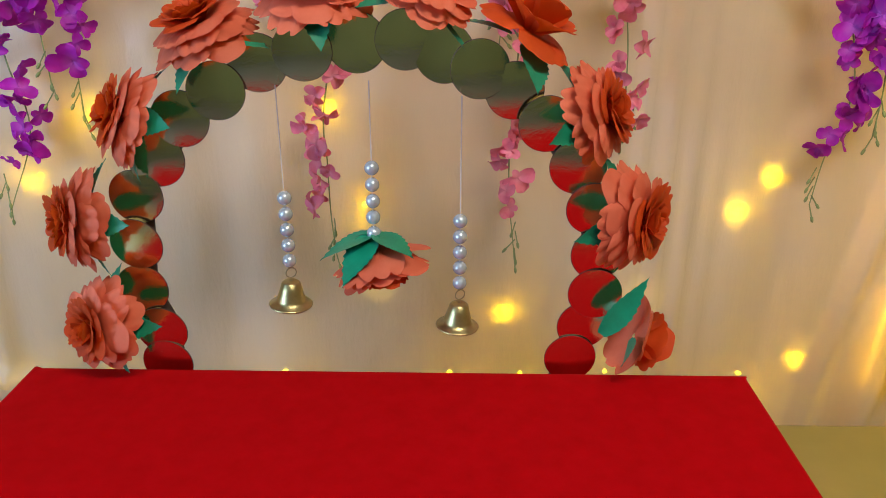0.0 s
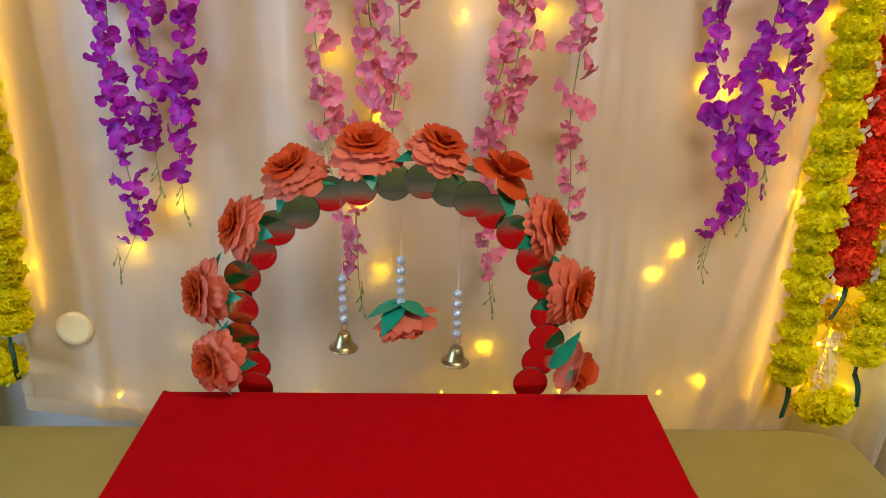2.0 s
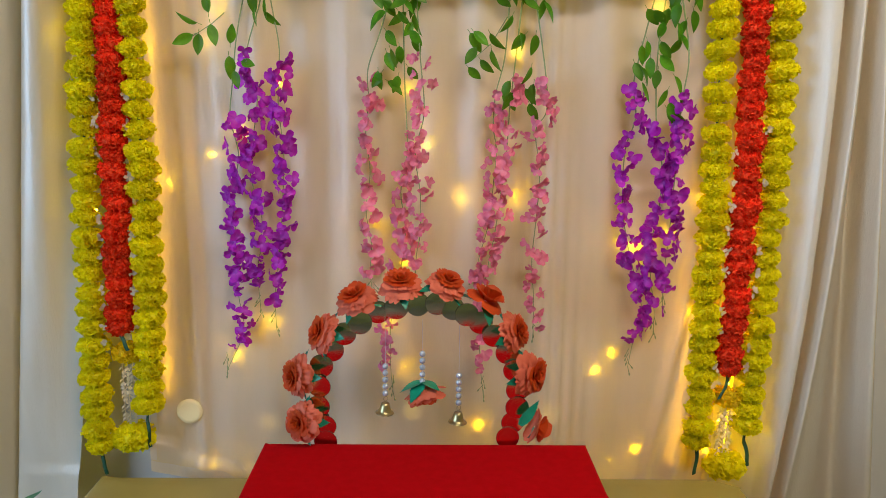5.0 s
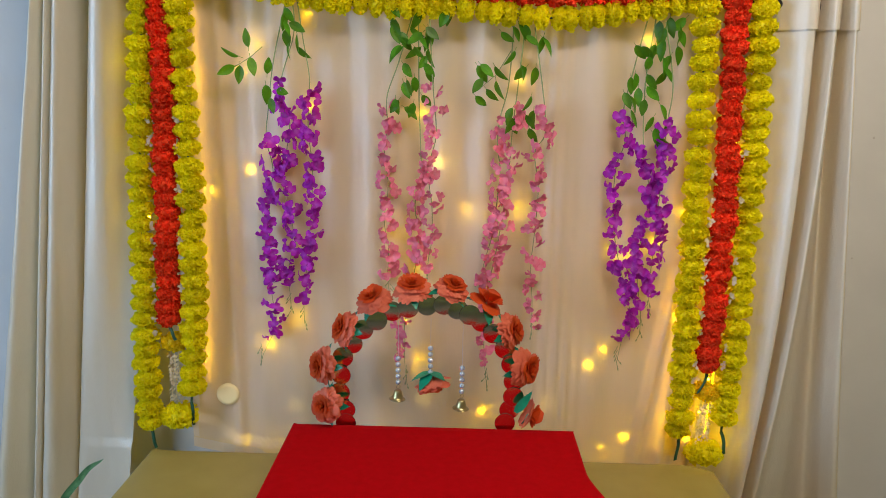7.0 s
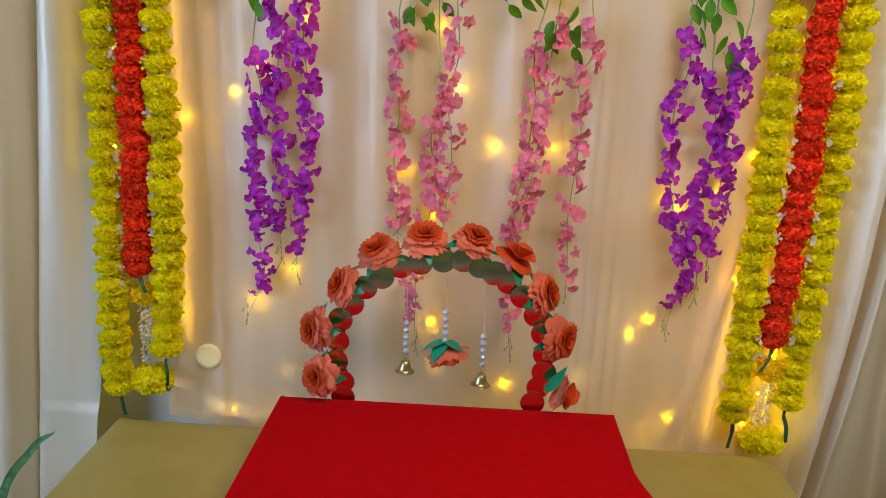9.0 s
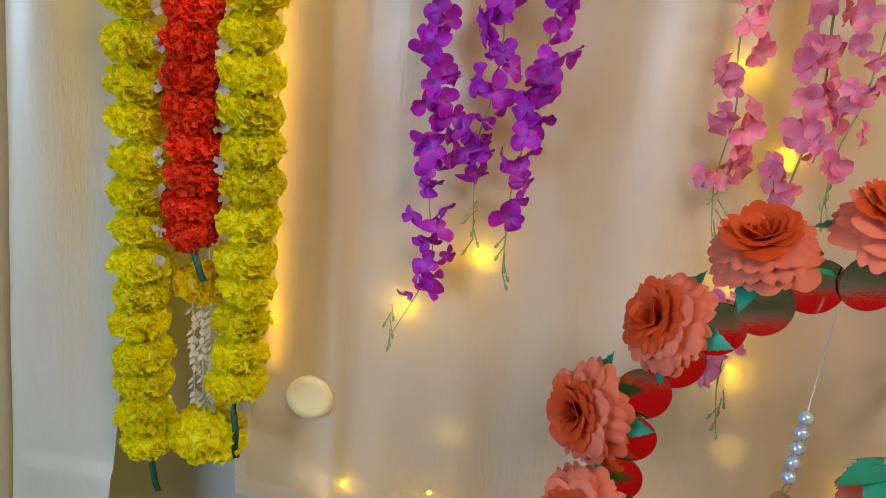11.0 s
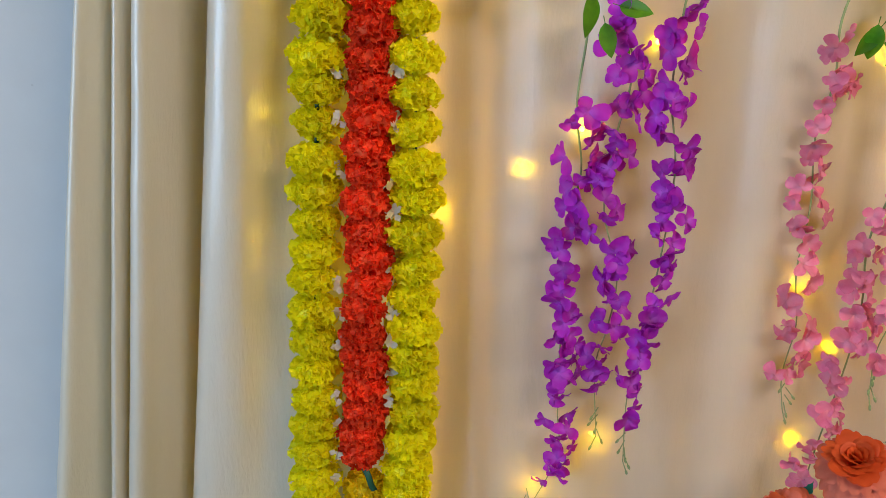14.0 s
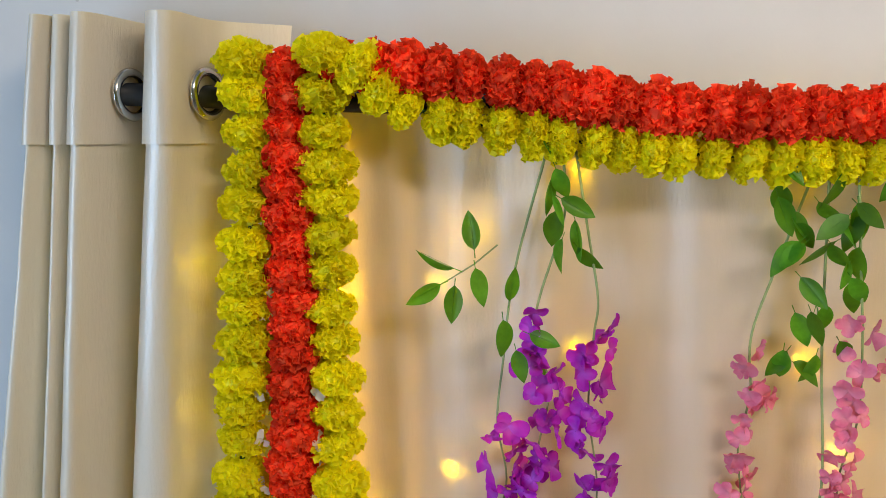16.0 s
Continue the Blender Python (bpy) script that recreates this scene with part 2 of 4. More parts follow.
def ball(bm, radius, loc=(0, 0, 0), u=12, v=8):
    bmesh.ops.create_uvsphere(bm, u_segments=u, v_segments=v, radius=radius, matrix=Matrix.Translation(loc))
    return bm


def catmull(pts, per=6):
    pts = [Vector(p) for p in pts]
    full = [2 * pts[0] - pts[1], *pts, 2 * pts[-1] - pts[-2]]
    res = []
    for i in range(1, len(full) - 2):
        p0, p1, p2, p3 = full[i - 1:i + 3]
        for k in range(per):
            t = k / per
            res.append(0.5 * ((2 * p1) + (p2 - p0) * t + (2 * p0 - 5 * p1 + 4 * p2 - p3) * t * t + (3 * p1 - p0 - 3 * p2 + p3) * t ** 3))
    res.append(pts[-1])
    return res


def lerp_curve(pairs, v):
    """Piecewise value at v of (key, value) pairs in rising order of key."""
    if v <= pairs[0][0]:
        return pairs[0][1]
    for (a, fa), (b2, fb) in zip(pairs, pairs[1:]):
        if v <= b2:
            return fa + (fb - fa) * (v - a) / (b2 - a)
    return pairs[-1][1]


def grid_sheet(nu, nv, f):
    bm = bmesh.new()
    vs = [[bm.verts.new(f(i / nu, j / nv)) for j in range(nv + 1)] for i in range(nu + 1)]
    for i in range(nu):
        for j in range(nv):
            bm.faces.new((vs[i][j], vs[i + 1][j], vs[i + 1][j + 1], vs[i][j + 1]))
    return bm


def aim(direction, roll=0.0):
    """Turn that brings local z to the direction."""
    return Vector(direction).to_track_quat("Z", "Y").to_matrix().to_4x4() @ Matrix.Rotation(roll, 4, "Z")


# ---- the room ----
ROD_Z, ROD_Y, SHEET_Y, WALL_Y, TABLE_Z, RED_Z = 1.822, 0.90, 0.915, 0.985, 0.74, 0.87
solid("floor", box(bmesh.new(), -2.4, 2.4, -3.2, 1.12, -0.1, 0.0), FLOOR_MAT, "grey stone floor of the room", "floor", "structure")
solid("ceiling", box(bmesh.new(), -2.4, 2.4, -3.2, 1.12, 2.7, 2.8), CEIL, "unseen ceiling, greyed to hold down the fill light", "ceiling", "structure")
solid("wall_north", box(bmesh.new(), -2.4, 2.4, WALL_Y, 1.12, 0.0, 2.7), WALL, "off-white painted wall with small scuffs", "wall", "structure")
# Out of view; olive was picked for reflections and lower fill.
solid("wall_south", box(bmesh.new(), -2.4, 2.4, -3.2, -3.08, 0.0, 2.7), WALL_FAR, "unseen wall, olive for the reflections in the mirror discs", "wall", "structure")
solid("wall_east", box(bmesh.new(), 2.28, 2.4, -3.08, 1.0, 0.0, 2.7), WALL_FAR, "unseen wall, dark olive to cut the fill light", "wall", "structure")
bm = bmesh.new()
for y0, y1, z0, z1 in ((-3.08, -1.7, 0, 2.7), (-0.3, 1.0, 0, 2.7), (-1.7, -0.3, 0, 0.75), (-1.7, -0.3, 2.15, 2.7)):
    box(bm, -2.4, -2.28, y0, y1, z0, z1)
solid("wall_west", bm, WALL, "off-white painted wall with a window opening", "wall", "structure")
win = thing("window_1", (-2.36, -1.0, 1.45), "white framed window with daylight behind", "window", kind="structure")
bm = bmesh.new()
for y0, y1, z0, z1 in ((-0.7, -0.65, -0.7, 0.7), (0.65, 0.7, -0.7, 0.7), (-0.65, 0.65, -0.7, -0.65), (-0.65, 0.65, 0.65, 0.7)):
    box(bm, -0.035, -0.005, y0, y1, z0, z1)
part("window_frame", bm, WHITE_PAINT, win, smooth=False)
lamp = thing("ceiling_light", (0.60, -0.45, 2.66), "long white ceiling light", "ceiling light")
part("frame", box(bmesh.new(), -0.6, 0.6, -0.18, 0.18, 0.0, 0.04, 0.008), WHITE_PAINT, lamp, smooth=False)
part("diffuser", box(bmesh.new(), -0.55, 0.55, -0.15, 0.15, -0.012, -0.001, 0.005), CEILING_GLOW, lamp, smooth=False)

# ---- backdrop sheet ----
rnd = random.Random(5)


def sheet_point(u, v):
    x = -0.587 + u * 1.222
    bottom = lerp_curve([(-0.59, 0.705), (-0.53, 0.678), (-0.43, 0.664), (-0.33, 0.60), (-0.1, 0.57), (0.64, 0.56)], x)
    head = 1.815 - 0.034 * (x + 0.587)
    z = head - v * (head - bottom)
    high = 0.35 + 0.65 * max(0.0, (z - 0.75) / 1.06)
    run = x * 26.7 + 1.93 + 0.5 * math.sin(z * 2.4) + 1.1 * min(0.0, x + 0.2)
    fold = high * (0.013 * math.sin(run) + 0.003 * math.sin(2 * run + 0.6) + 0.0045 * math.sin(x * 71 + 1.3 + 1.4 * z + 2 * noise.noise((x * 4, 0.0, z))))
    fold += 0.0035 * math.exp(-((x - 0.28 - 0.03 * math.sin(z * 3)) / 0.05) ** 2) * math.sin(x * 230)
    fold += 0.010 * noise.noise((x * 3.1, 2.0, z * 0.9)) + 0.004 * noise.noise((x * 13, 5.0, z * 2.2)) + 0.0012 * noise.noise((x * 40, 1.0, z * 30))
    crease = 0.50 + 0.085 * (z - 0.68) / 0.6
    past = x - crease
    if past > 0:
        fold -= 0.020 * (1 - math.exp(-past / 0.012)) - 0.012 * math.sin(past * 90)
    fold -= 0.014 * max(0.0, 1 - abs(past) / 0.018)
    left = max(0.0, (0.05 - u) / 0.05)
    fold -= left * 0.012 + 0.010 * math.exp(-((x + 0.50 - 0.02 * (1.8 - z)) / 0.014) ** 2)
    # forward step above the hem, shaping the edge of a shadow into the cloth
    below = lerp_curve([(-0.59, 0.776), (-0.545, 0.764), (-0.520, 0.732), (-0.49, 0.714), (-0.40, 0.700)], x) - z
    if below > 0 and x < -0.30:
        fold -= 0.016 * (1 - math.exp(-below / 0.005)) * min(1.0, (-0.30 - x) / 0.12)
    return (x, SHEET_Y + fold, z)


def sheet_y(x, z):
    """The cloth's own depth at a place."""
    bottom = lerp_curve([(-0.59, 0.705), (-0.53, 0.678), (-0.43, 0.664), (-0.33, 0.60), (-0.1, 0.57), (0.64, 0.56)], x)
    head = 1.815 - 0.034 * (x + 0.587)
    return sheet_point((x + 0.587) / 1.222, (head - z) / (head - bottom))[1]


backdrop = solid("backdrop_cloth", grid_sheet(230, 130, sheet_point), SHEET, "cream satin cloth hung as a backdrop, lit from behind", "backdrop cloth", smooth=True)


def hem_point(u, v):
    x, y, z = sheet_point(u * 0.35, 0.978 + 0.022 * v)
    return (x, y - 0.003, z)


def selvage_point(u, v):
    x, y, z = sheet_point(0.010 * u, v * 0.975)
    return (x, y - 0.003, z)


part("hem", grid_sheet(70, 2, hem_point), CURTAIN, backdrop, "doubled hem")
part("selvage", grid_sheet(2, 110, selvage_point), CURTAIN, backdrop, "doubled side edge")


# ---- curtain rod and curtains ----
rod = thing("curtain_rod", (0, ROD_Y, ROD_Z), "black metal curtain rod", "curtain rod")
part("pole", tube(bmesh.new(), [(-0.86, 0, 0.003), (0.90, 0, -0.059)], 0.0125, 20), BLACK, rod)
for sx, sz in ((-0.66, -0.004), (0.70, -0.052)):
    part("bracket", box(bmesh.new(), sx - 0.01, sx + 0.01, 0.0, WALL_Y - ROD_Y, sz - 0.012, sz + 0.012, 0.002), BLACK, rod, smooth=False)


def curtain(name, plans, grommets, label, drop_z=0.0, deep=1.0, tuck=None):
    """plans: (height, fold line seen from above), two or three of them, glided into one another."""
    lines = [(h, catmull([(x, min(0.966, 0.90 + (y - 0.90) * deep), 0) for x, y in plan], 12)) for h, plan in plans]
    n = len(lines[0][1]) - 1
    t = thing(name, (0, 0, 0), label, "curtain", group="curtains on the rod")

    def line_at(k, z):
        p = Vector((0, 0, 0))
        for i, (h, line) in enumerate(lines):
            w = 1.0
            for j, (g, _) in enumerate(lines):
                if j != i:
                    w *= (z - g) / (h - g)
            p += line[k] * w
        return p

    def f(u, v):
        k = round(u * n)
        z = 1.90 - 1.86 * v
        s = (1.90 - z) / 1.15
        p = line_at(k, max(z, 0.45))
        dy = 0.006 * noise.noise((p.x * 9, z * 2.2, 3.0)) * s + 0.0015 * noise.noise((p.x * 40, z * 9, 1.0)) + 0.0011 * noise.noise((p.x * 22, z * 26, 8.0)) * s
        dx = 0.006 * noise.noise((u * 9, z * 1.3, 7.0)) * s
        if z > 1.775:
            dy -= 0.0016
        if tuck and u > tuck[0]:
            q = z - tuck[1] - 0.006 * noise.noise((p.x * 30, 4.0, 0.0))
            dy += min(1.0, (u - tuck[0]) / 0.06) * (-0.006 / (1 + math.exp(q / 0.005)) * math.exp(min(0.0, q) / 0.10) + 0.004 * math.exp(-(q / 0.009) ** 2))
        return (p.x + dx, min(p.y + dy, 0.978), z - drop_z)
    part("cloth", grid_sheet(n, 150, f), CURTAIN, t)

    def head(u, v):
        k = round(u * n)
        x, y, z = f(u, 0.071 * v - 0.0005)
        line = lines[0][1]
        d = (line[min(k + 1, n)] - line[max(k - 1, 0)]).normalized()
        return (x + 0.0042 * d.y, y - 0.0042 * d.x, z)
    part("header_band", grid_sheet(n, 4, head), CURTAIN, t, "doubled header band")
    for gx, gy, ang in grommets:
        m = Matrix.Translation((gx, gy, ROD_Z - drop_z)) @ Matrix.Rotation(radians(ang), 4, "Z") @ Matrix.Rotation(radians(90), 4, "X")
        prof = [(0.0185 + 0.0052 * (1 - math.cos(a)), 0.0042 * math.sin(a)) for a in (2 * math.pi * i / 12 for i in range(13))]
        part("eyelet", spin(bmesh.new(), prof, 28, m), STEEL, t, "polished steel eyelet ring")
    return t


LEFT_TOP = [(-0.868, 0.93), (-0.863, 0.872), (-0.857, 0.862), (-0.845, 0.89), (-0.846, 0.882), (-0.838, 0.864), (-0.830, 0.872), (-0.818, 0.905), (-0.820, 0.880), (-0.812, 0.853), (-0.797, 0.862), (-0.774, 0.935), (-0.752, 0.91), (-0.742, 0.868), (-0.730, 0.850), (-0.712, 0.856), (-0.694, 0.91), (-0.62, 0.95)]
LEFT_LOW = [(-1.068, 0.93), (-1.057, 0.876), (-1.034, 0.858), (-0.985, 0.912), (-0.980, 0.888), (-0.970, 0.862), (-0.960, 0.868), (-0.955, 0.902), (-0.956, 0.882), (-0.942, 0.854), (-0.918, 0.862), (-0.884, 0.925), (-0.878, 0.905), (-0.870, 0.888), (-0.848, 0.886), (-0.810, 0.888), (-0.770, 0.889), (-0.738, 0.886)]
curtain("curtain", [(1.90, LEFT_TOP), (0.75, LEFT_LOW)], [(-0.783, 0.898, 74), (-0.697, 0.893, 72)], "cream satin eyelet curtain with deep vertical folds", 0.0, 1.15, tuck=(0.76, 0.712))
RIGHT_TOP = [(0.615, 0.96), (0.69, 0.95), (0.724, 0.91), (0.752, 0.885), (0.783, 0.862), (0.800, 0.868), (0.818, 0.93), (0.826, 0.885), (0.836, 0.860), (0.848, 0.870), (0.856, 0.905), (0.862, 0.93), (0.868, 0.885), (0.876, 0.862), (0.884, 0.875), (0.887, 0.95)]
RIGHT_MID = [(0.630, 0.965), (0.70, 0.95), (0.738, 0.905), (0.762, 0.885), (0.788, 0.860), (0.802, 0.868), (0.817, 0.93), (0.823, 0.885), (0.832, 0.858), (0.846, 0.868), (0.872, 0.890), (0.908, 0.93), (0.916, 0.885), (0.928, 0.860), (0.940, 0.872), (0.945, 0.95)]
RIGHT_LOW = [(0.640, 0.965), (0.69, 0.95), (0.722, 0.90), (0.730, 0.885), (0.742, 0.858), (0.755, 0.866), (0.770, 0.93), (0.773, 0.885), (0.778, 0.856), (0.800, 0.866), (0.860, 0.885), (0.942, 0.93), (0.955, 0.885), (0.972, 0.860), (0.992, 0.872), (1.000, 0.95)]
curtain("curtain", [(1.90, RIGHT_TOP), (1.205, RIGHT_MID), (0.655, RIGHT_LOW)], [(0.777, 0.893, 62)], "cream satin eyelet curtain gathered in slanting folds", 0.055, 1.25)

# ---- table and red stand ----
table = thing("table", (0, 0.45, 0), "table under an olive satin cloth", "table")
bm = box(bmesh.new(), -0.645, 0.620, -0.31, 0.300, TABLE_Z - 0.03, TABLE_Z - 0.004, 0.004)
part("tabletop", bm, WHITE_PAINT, table, smooth=False)
for lx in (-0.60, 0.57):
    for ly in (-0.27, 0.27):
        part("leg", box(bmesh.new(), lx - 0.02, lx + 0.02, ly - 0.02, ly + 0.02, 0, TABLE_Z - 0.03, 0.003), WHITE_PAINT, table, smooth=False)


def draped(x0, x1, y0, y1, top, bottom, r, flare, waves, n=34, back=True, seed=1.0):
    """A cloth laid over a block: flat top, rounded edge, hanging sides with soft waves."""
    bm = bmesh.new()
    loop = []
    for i in range(n):
        loop.append((x0 + (x1 - x0) * i / n, y0, 0, -1))
    for i in range(n):
        loop.append((x1, y0 + (y1 - y0) * i / n, 1, 0))
    for i in range(n):
        loop.append((x1 - (x1 - x0) * i / n, y1, 0, 1))
    for i in range(n):
        loop.append((x0, y1 - (y1 - y0) * i / n, -1, 0))
    rings = []
    cx, cy = (x0 + x1) / 2, (y0 + y1) / 2
    for s in (0.0, 0.25, 0.5, 0.75, 0.9):
        rings.append([(cx + (x - cx) * s, cy + (y - cy) * s, top + 0.0012 * noise.noise((x * s * 6 + seed, y * s * 6, 0))) for x, y, _, _ in loop])
    for a in (0, 30, 60, 90):
        q = radians(a)
        rings.append([(x + dx * r * (math.sin(q) - 1), y + dy * r * (math.sin(q) - 1), top - r * (1 - math.cos(q))) for x, y, dx, dy in loop])
    for k in range(1, 9):
        s = k / 8
        row = []
        for i, (x, y, dx, dy) in enumerate(loop):
            w = waves * s * noise.noise((x * 9 + seed, y * 9, 0.4 * s)) + flare * s
            row.append((x + dx * w, y + dy * (w if dy < 0 else 0.2 * w), top - r - (top - r - bottom) * s))
        rings.append(row)
    vs = [[bm.verts.new(p) for p in ring] for ring in rings]
    m = len(loop)
    for a, b2 in zip(vs, vs[1:]):
        for i in range(m):
            bm.faces.new((a[i], a[(i + 1) % m], b2[(i + 1) % m], b2[i]))
    bmesh.ops.remove_doubles(bm, verts=bm.verts, dist=1e-5)
    return bm


cloth = draped(-0.655, 0.648, 0.13, 0.785, TABLE_Z, 0.03, 0.008, 0.02, 0.03)
for v in cloth.verts:
    # the far corner sags round
    q = max(0.0, (v.co.x - 0.565) / 0.09) * max(0.0, (v.co.y - 0.60) / 0.18)
    v.co.y -= 0.030 * q * q
    v.co.z -= 0.004 * q * q
solid("tablecloth", cloth, OLIVE, "olive green satin cloth spread over the table", "tablecloth", smooth=True)
stand = thing("display_stand", (0, 0, TABLE_Z), "red felt covered box standing on the tablecloth", "display stand")
cover = draped(-0.292, 0.309, 0.26, 0.669, RED_Z - TABLE_Z, 0.003, 0.004, 0.022, 0.012, n=60, seed=4.0)
for v in cover.verts:
    # the cloth bulges out towards the front corner
    q = max(0.0, min(1.0, (0.50 - v.co.y) / 0.16))
    v.co.x += 0.030 * q * q * (3 - 2 * q) * max(0.0, (v.co.x - 0.15) / 0.16)
part("cover", cover, RED_CLOTH, stand)
part("box", box(bmesh.new(), -0.285, 0.302, 0.266, 0.654, 0.003, RED_Z - TABLE_Z - 0.004), FOIL_EDGE, stand, smooth=False)

# ---- arch with mirror discs ----
ARCH_Y = 0.68
DISC_R = 0.0215
DISCS = [(-0.179, 0.87), (-0.18, 0.901), (-0.192, 0.938), (-0.189, 0.98), (-0.184, 1.019), (-0.164, 1.049), (-0.141, 1.081), (-0.112, 1.102), (-0.08, 1.122), (-0.046, 1.131), (-0.007, 1.137), (0.028, 1.139), (0.056, 1.13), (0.082, 1.119), (0.108, 1.103), (0.133, 1.079), (0.158, 1.046), (0.173, 1.012), (0.179, 0.974), (0.179, 0.94), (0.172, 0.909), (0.163, 0.879)]
arch = thing("arch", (0, ARCH_Y, TABLE_Z), "hoop arch covered with round mirror card discs", "arch")
mid = Vector((-0.008, 0, 0.955 - TABLE_Z))
hoop_pts = [(x, 0.008, z - TABLE_Z) for x, z in DISCS]
hoop_pts = [(-0.175, 0.008, 0.004), (-0.18, 0.008, 0.06)] + hoop_pts + [(0.150, 0.008, 0.06), (0.146, 0.008, 0.004)]
inner = []
for p in catmull(hoop_pts, 4):
    q = Vector(p)
    q += (Vector((mid.x, 0.008, mid.z)) - q).normalized() * 0.006
    inner.append(q)
part("hoop", tube(bmesh.new(), inner, 0.0055, 10), HOOP, arch, "dark wrapped hoop")
tilt = random.Random(3)
for k, (x, z) in enumerate(DISCS):
    bm = bmesh.new()
    n = 40
    dome = 0.0011
    rings = [[bm.verts.new((DISC_R * s * math.cos(2 * math.pi * i / n), -0.0006 - dome * (1 - s * s), DISC_R * s * math.sin(2 * math.pi * i / n))) for i in range(n)] for s in (0.25, 0.6, 1.0)]
    c = bm.verts.new((0, -0.0006 - dome, 0))
    for i in range(n):
        bm.faces.new((c, rings[0][i], rings[0][(i + 1) % n]))
        for a, b2 in zip(rings, rings[1:]):
            bm.faces.new((a[i], b2[i], b2[(i + 1) % n], a[(i + 1) % n]))
    order = -0.0012 * (abs(k - 11) % 3) - 0.0012 * (k % 2)
    swing = tilt.uniform(-5, 3) if k < 7 else tilt.uniform(-3, 5) if k > 16 else tilt.uniform(-8, 8)
    m = pose(x, order, z - TABLE_Z, tilt.uniform(-1.5, 5.5), 0, swing)
    d = part("mirror_disc", bm, FOIL, arch, "mirror card disc" if k == 0 else "", m)
    rim = bmesh.new()
    spin(rim, [(DISC_R + 0.0001, -0.0006), (DISC_R + 0.0004, 0.0), (DISC_R + 0.0001, 0.0006), (DISC_R - 0.002, 0.0006)], 40, Matrix.Rotation(radians(90), 4, "X"))
    part("rim", rim, FOIL_EDGE, d)


# ---- paper roses ----
def rose_petal(bm, ang, length, width, lift, base_r, lobes, curl, rr, z0=0.0):
    """One row piece with rounded lobes; lift: degrees above the flat."""
    nu, nv = 12, 5
    ca, sa = math.cos(ang), math.sin(ang)
    grid = []
    for i in range(nu + 1):
        u = -1 + 2 * i / nu
        edge = 1 - 0.13 * (1 - abs(math.cos(u * math.pi / 2 * lobes)) ** 0.6) - 0.26 * (max(0, abs(u) - 0.55) / 0.45) ** 1.5
        col = []
        for j in range(nv + 1):
            v = j / nv
            s = length * edge * v
            w = width * u * (0.35 + 0.65 * math.sin(min(1, v * 1.15) * math.pi / 2))
            a = radians(lift) - curl * v * v
            r = base_r + s * math.cos(a) - 0.20 * w * w / max(width, 1e-6) * (1 if lift > 30 else 0.2)
            h = z0 + s * math.sin(a) + 0.10 * w * w / max(width, 1e-6)
            col.append(bm.verts.new((r * ca - w * sa, r * sa + w * ca, h)))
        grid.append(col)
    for i in range(nu):
        for j in range(nv):
            bm.faces.new((grid[i][j], grid[i + 1][j], grid[i + 1][j + 1], grid[i][j + 1]))


def rose_meshes(seed, size, rows):
    """Outer rows, inner rows, spiral heart."""
    rr = random.Random(seed)
    sets = []
    for which in rows:
        bm = bmesh.new()
        for count, length, width, lift, base, curl, z0 in which:
            off = rr.uniform(0, 6.28)
            for i in range(count):
                a = off + 2 * math.pi * (i + rr.uniform(-0.12, 0.12)) / count
                rose_petal(bm, a, size * length * rr.uniform(0.92, 1.08), size * width * rr.uniform(0.9, 1.1), lift + rr.uniform(-7, 7), size * base, rr.choice((1, 2, 2, 3)), curl, rr, size * z0)
        sets.append(bm)
    return sets


FULL = ([(7, 1.02, 0.42, 3, 0.06, 0.35, 0.0), (7, 0.96, 0.41, 15, 0.06, 0.38, 0.04), (6, 0.88, 0.39, 28, 0.05, 0.36, 0.08)],
        [(6, 0.78, 0.36, 41, 0.05, 0.32, 0.11), (5, 0.67, 0.32, 53, 0.04, 0.28, 0.13), (4, 0.56, 0.27, 65, 0.035, 0.2, 0.15), (3, 0.47, 0.20, 76, 0.03, 0.1, 0.17), (2, 0.42, 0.13, 84, 0.012, 0.0, 0.18)])
SPARSE = ([(5, 0.95, 0.55, 14, 0.06, 0.4, 0.0)], [(4, 0.85, 0.55, 42, 0.05, 0.2, 0.06), (3, 0.75, 0.46, 62, 0.04, 0.0, 0.12)])


def paper_leaf(bm, length, width, bend=0.2, teeth=9):
    """A leaf along +x with a folded rib and a toothed edge."""
    n = teeth * 2
    mid_l, up, dn = [], [], []
    for i in range(n + 1):
        t = i / n
        w = width * math.sin(math.pi * (0.06 + 0.94 * t) ** 0.8) * (1 - 0.10 * (i % 2))
        z = -bend * length * t * t
        mid_l.append(bm.verts.new((length * t, 0, z - 0.05 * width)))
        up.append(bm.verts.new((length * t - 0.03 * length * (i % 2), w, z + 0.12 * w)))
        dn.append(bm.verts.new((length * t - 0.03 * length * (i % 2), -w, z + 0.12 * w)))
    for i in range(n):
        bm.faces.new((mid_l[i], mid_l[i + 1], up[i + 1], up[i]))
        bm.faces.new((dn[i], dn[i + 1], mid_l[i + 1], mid_l[i]))
    return bm


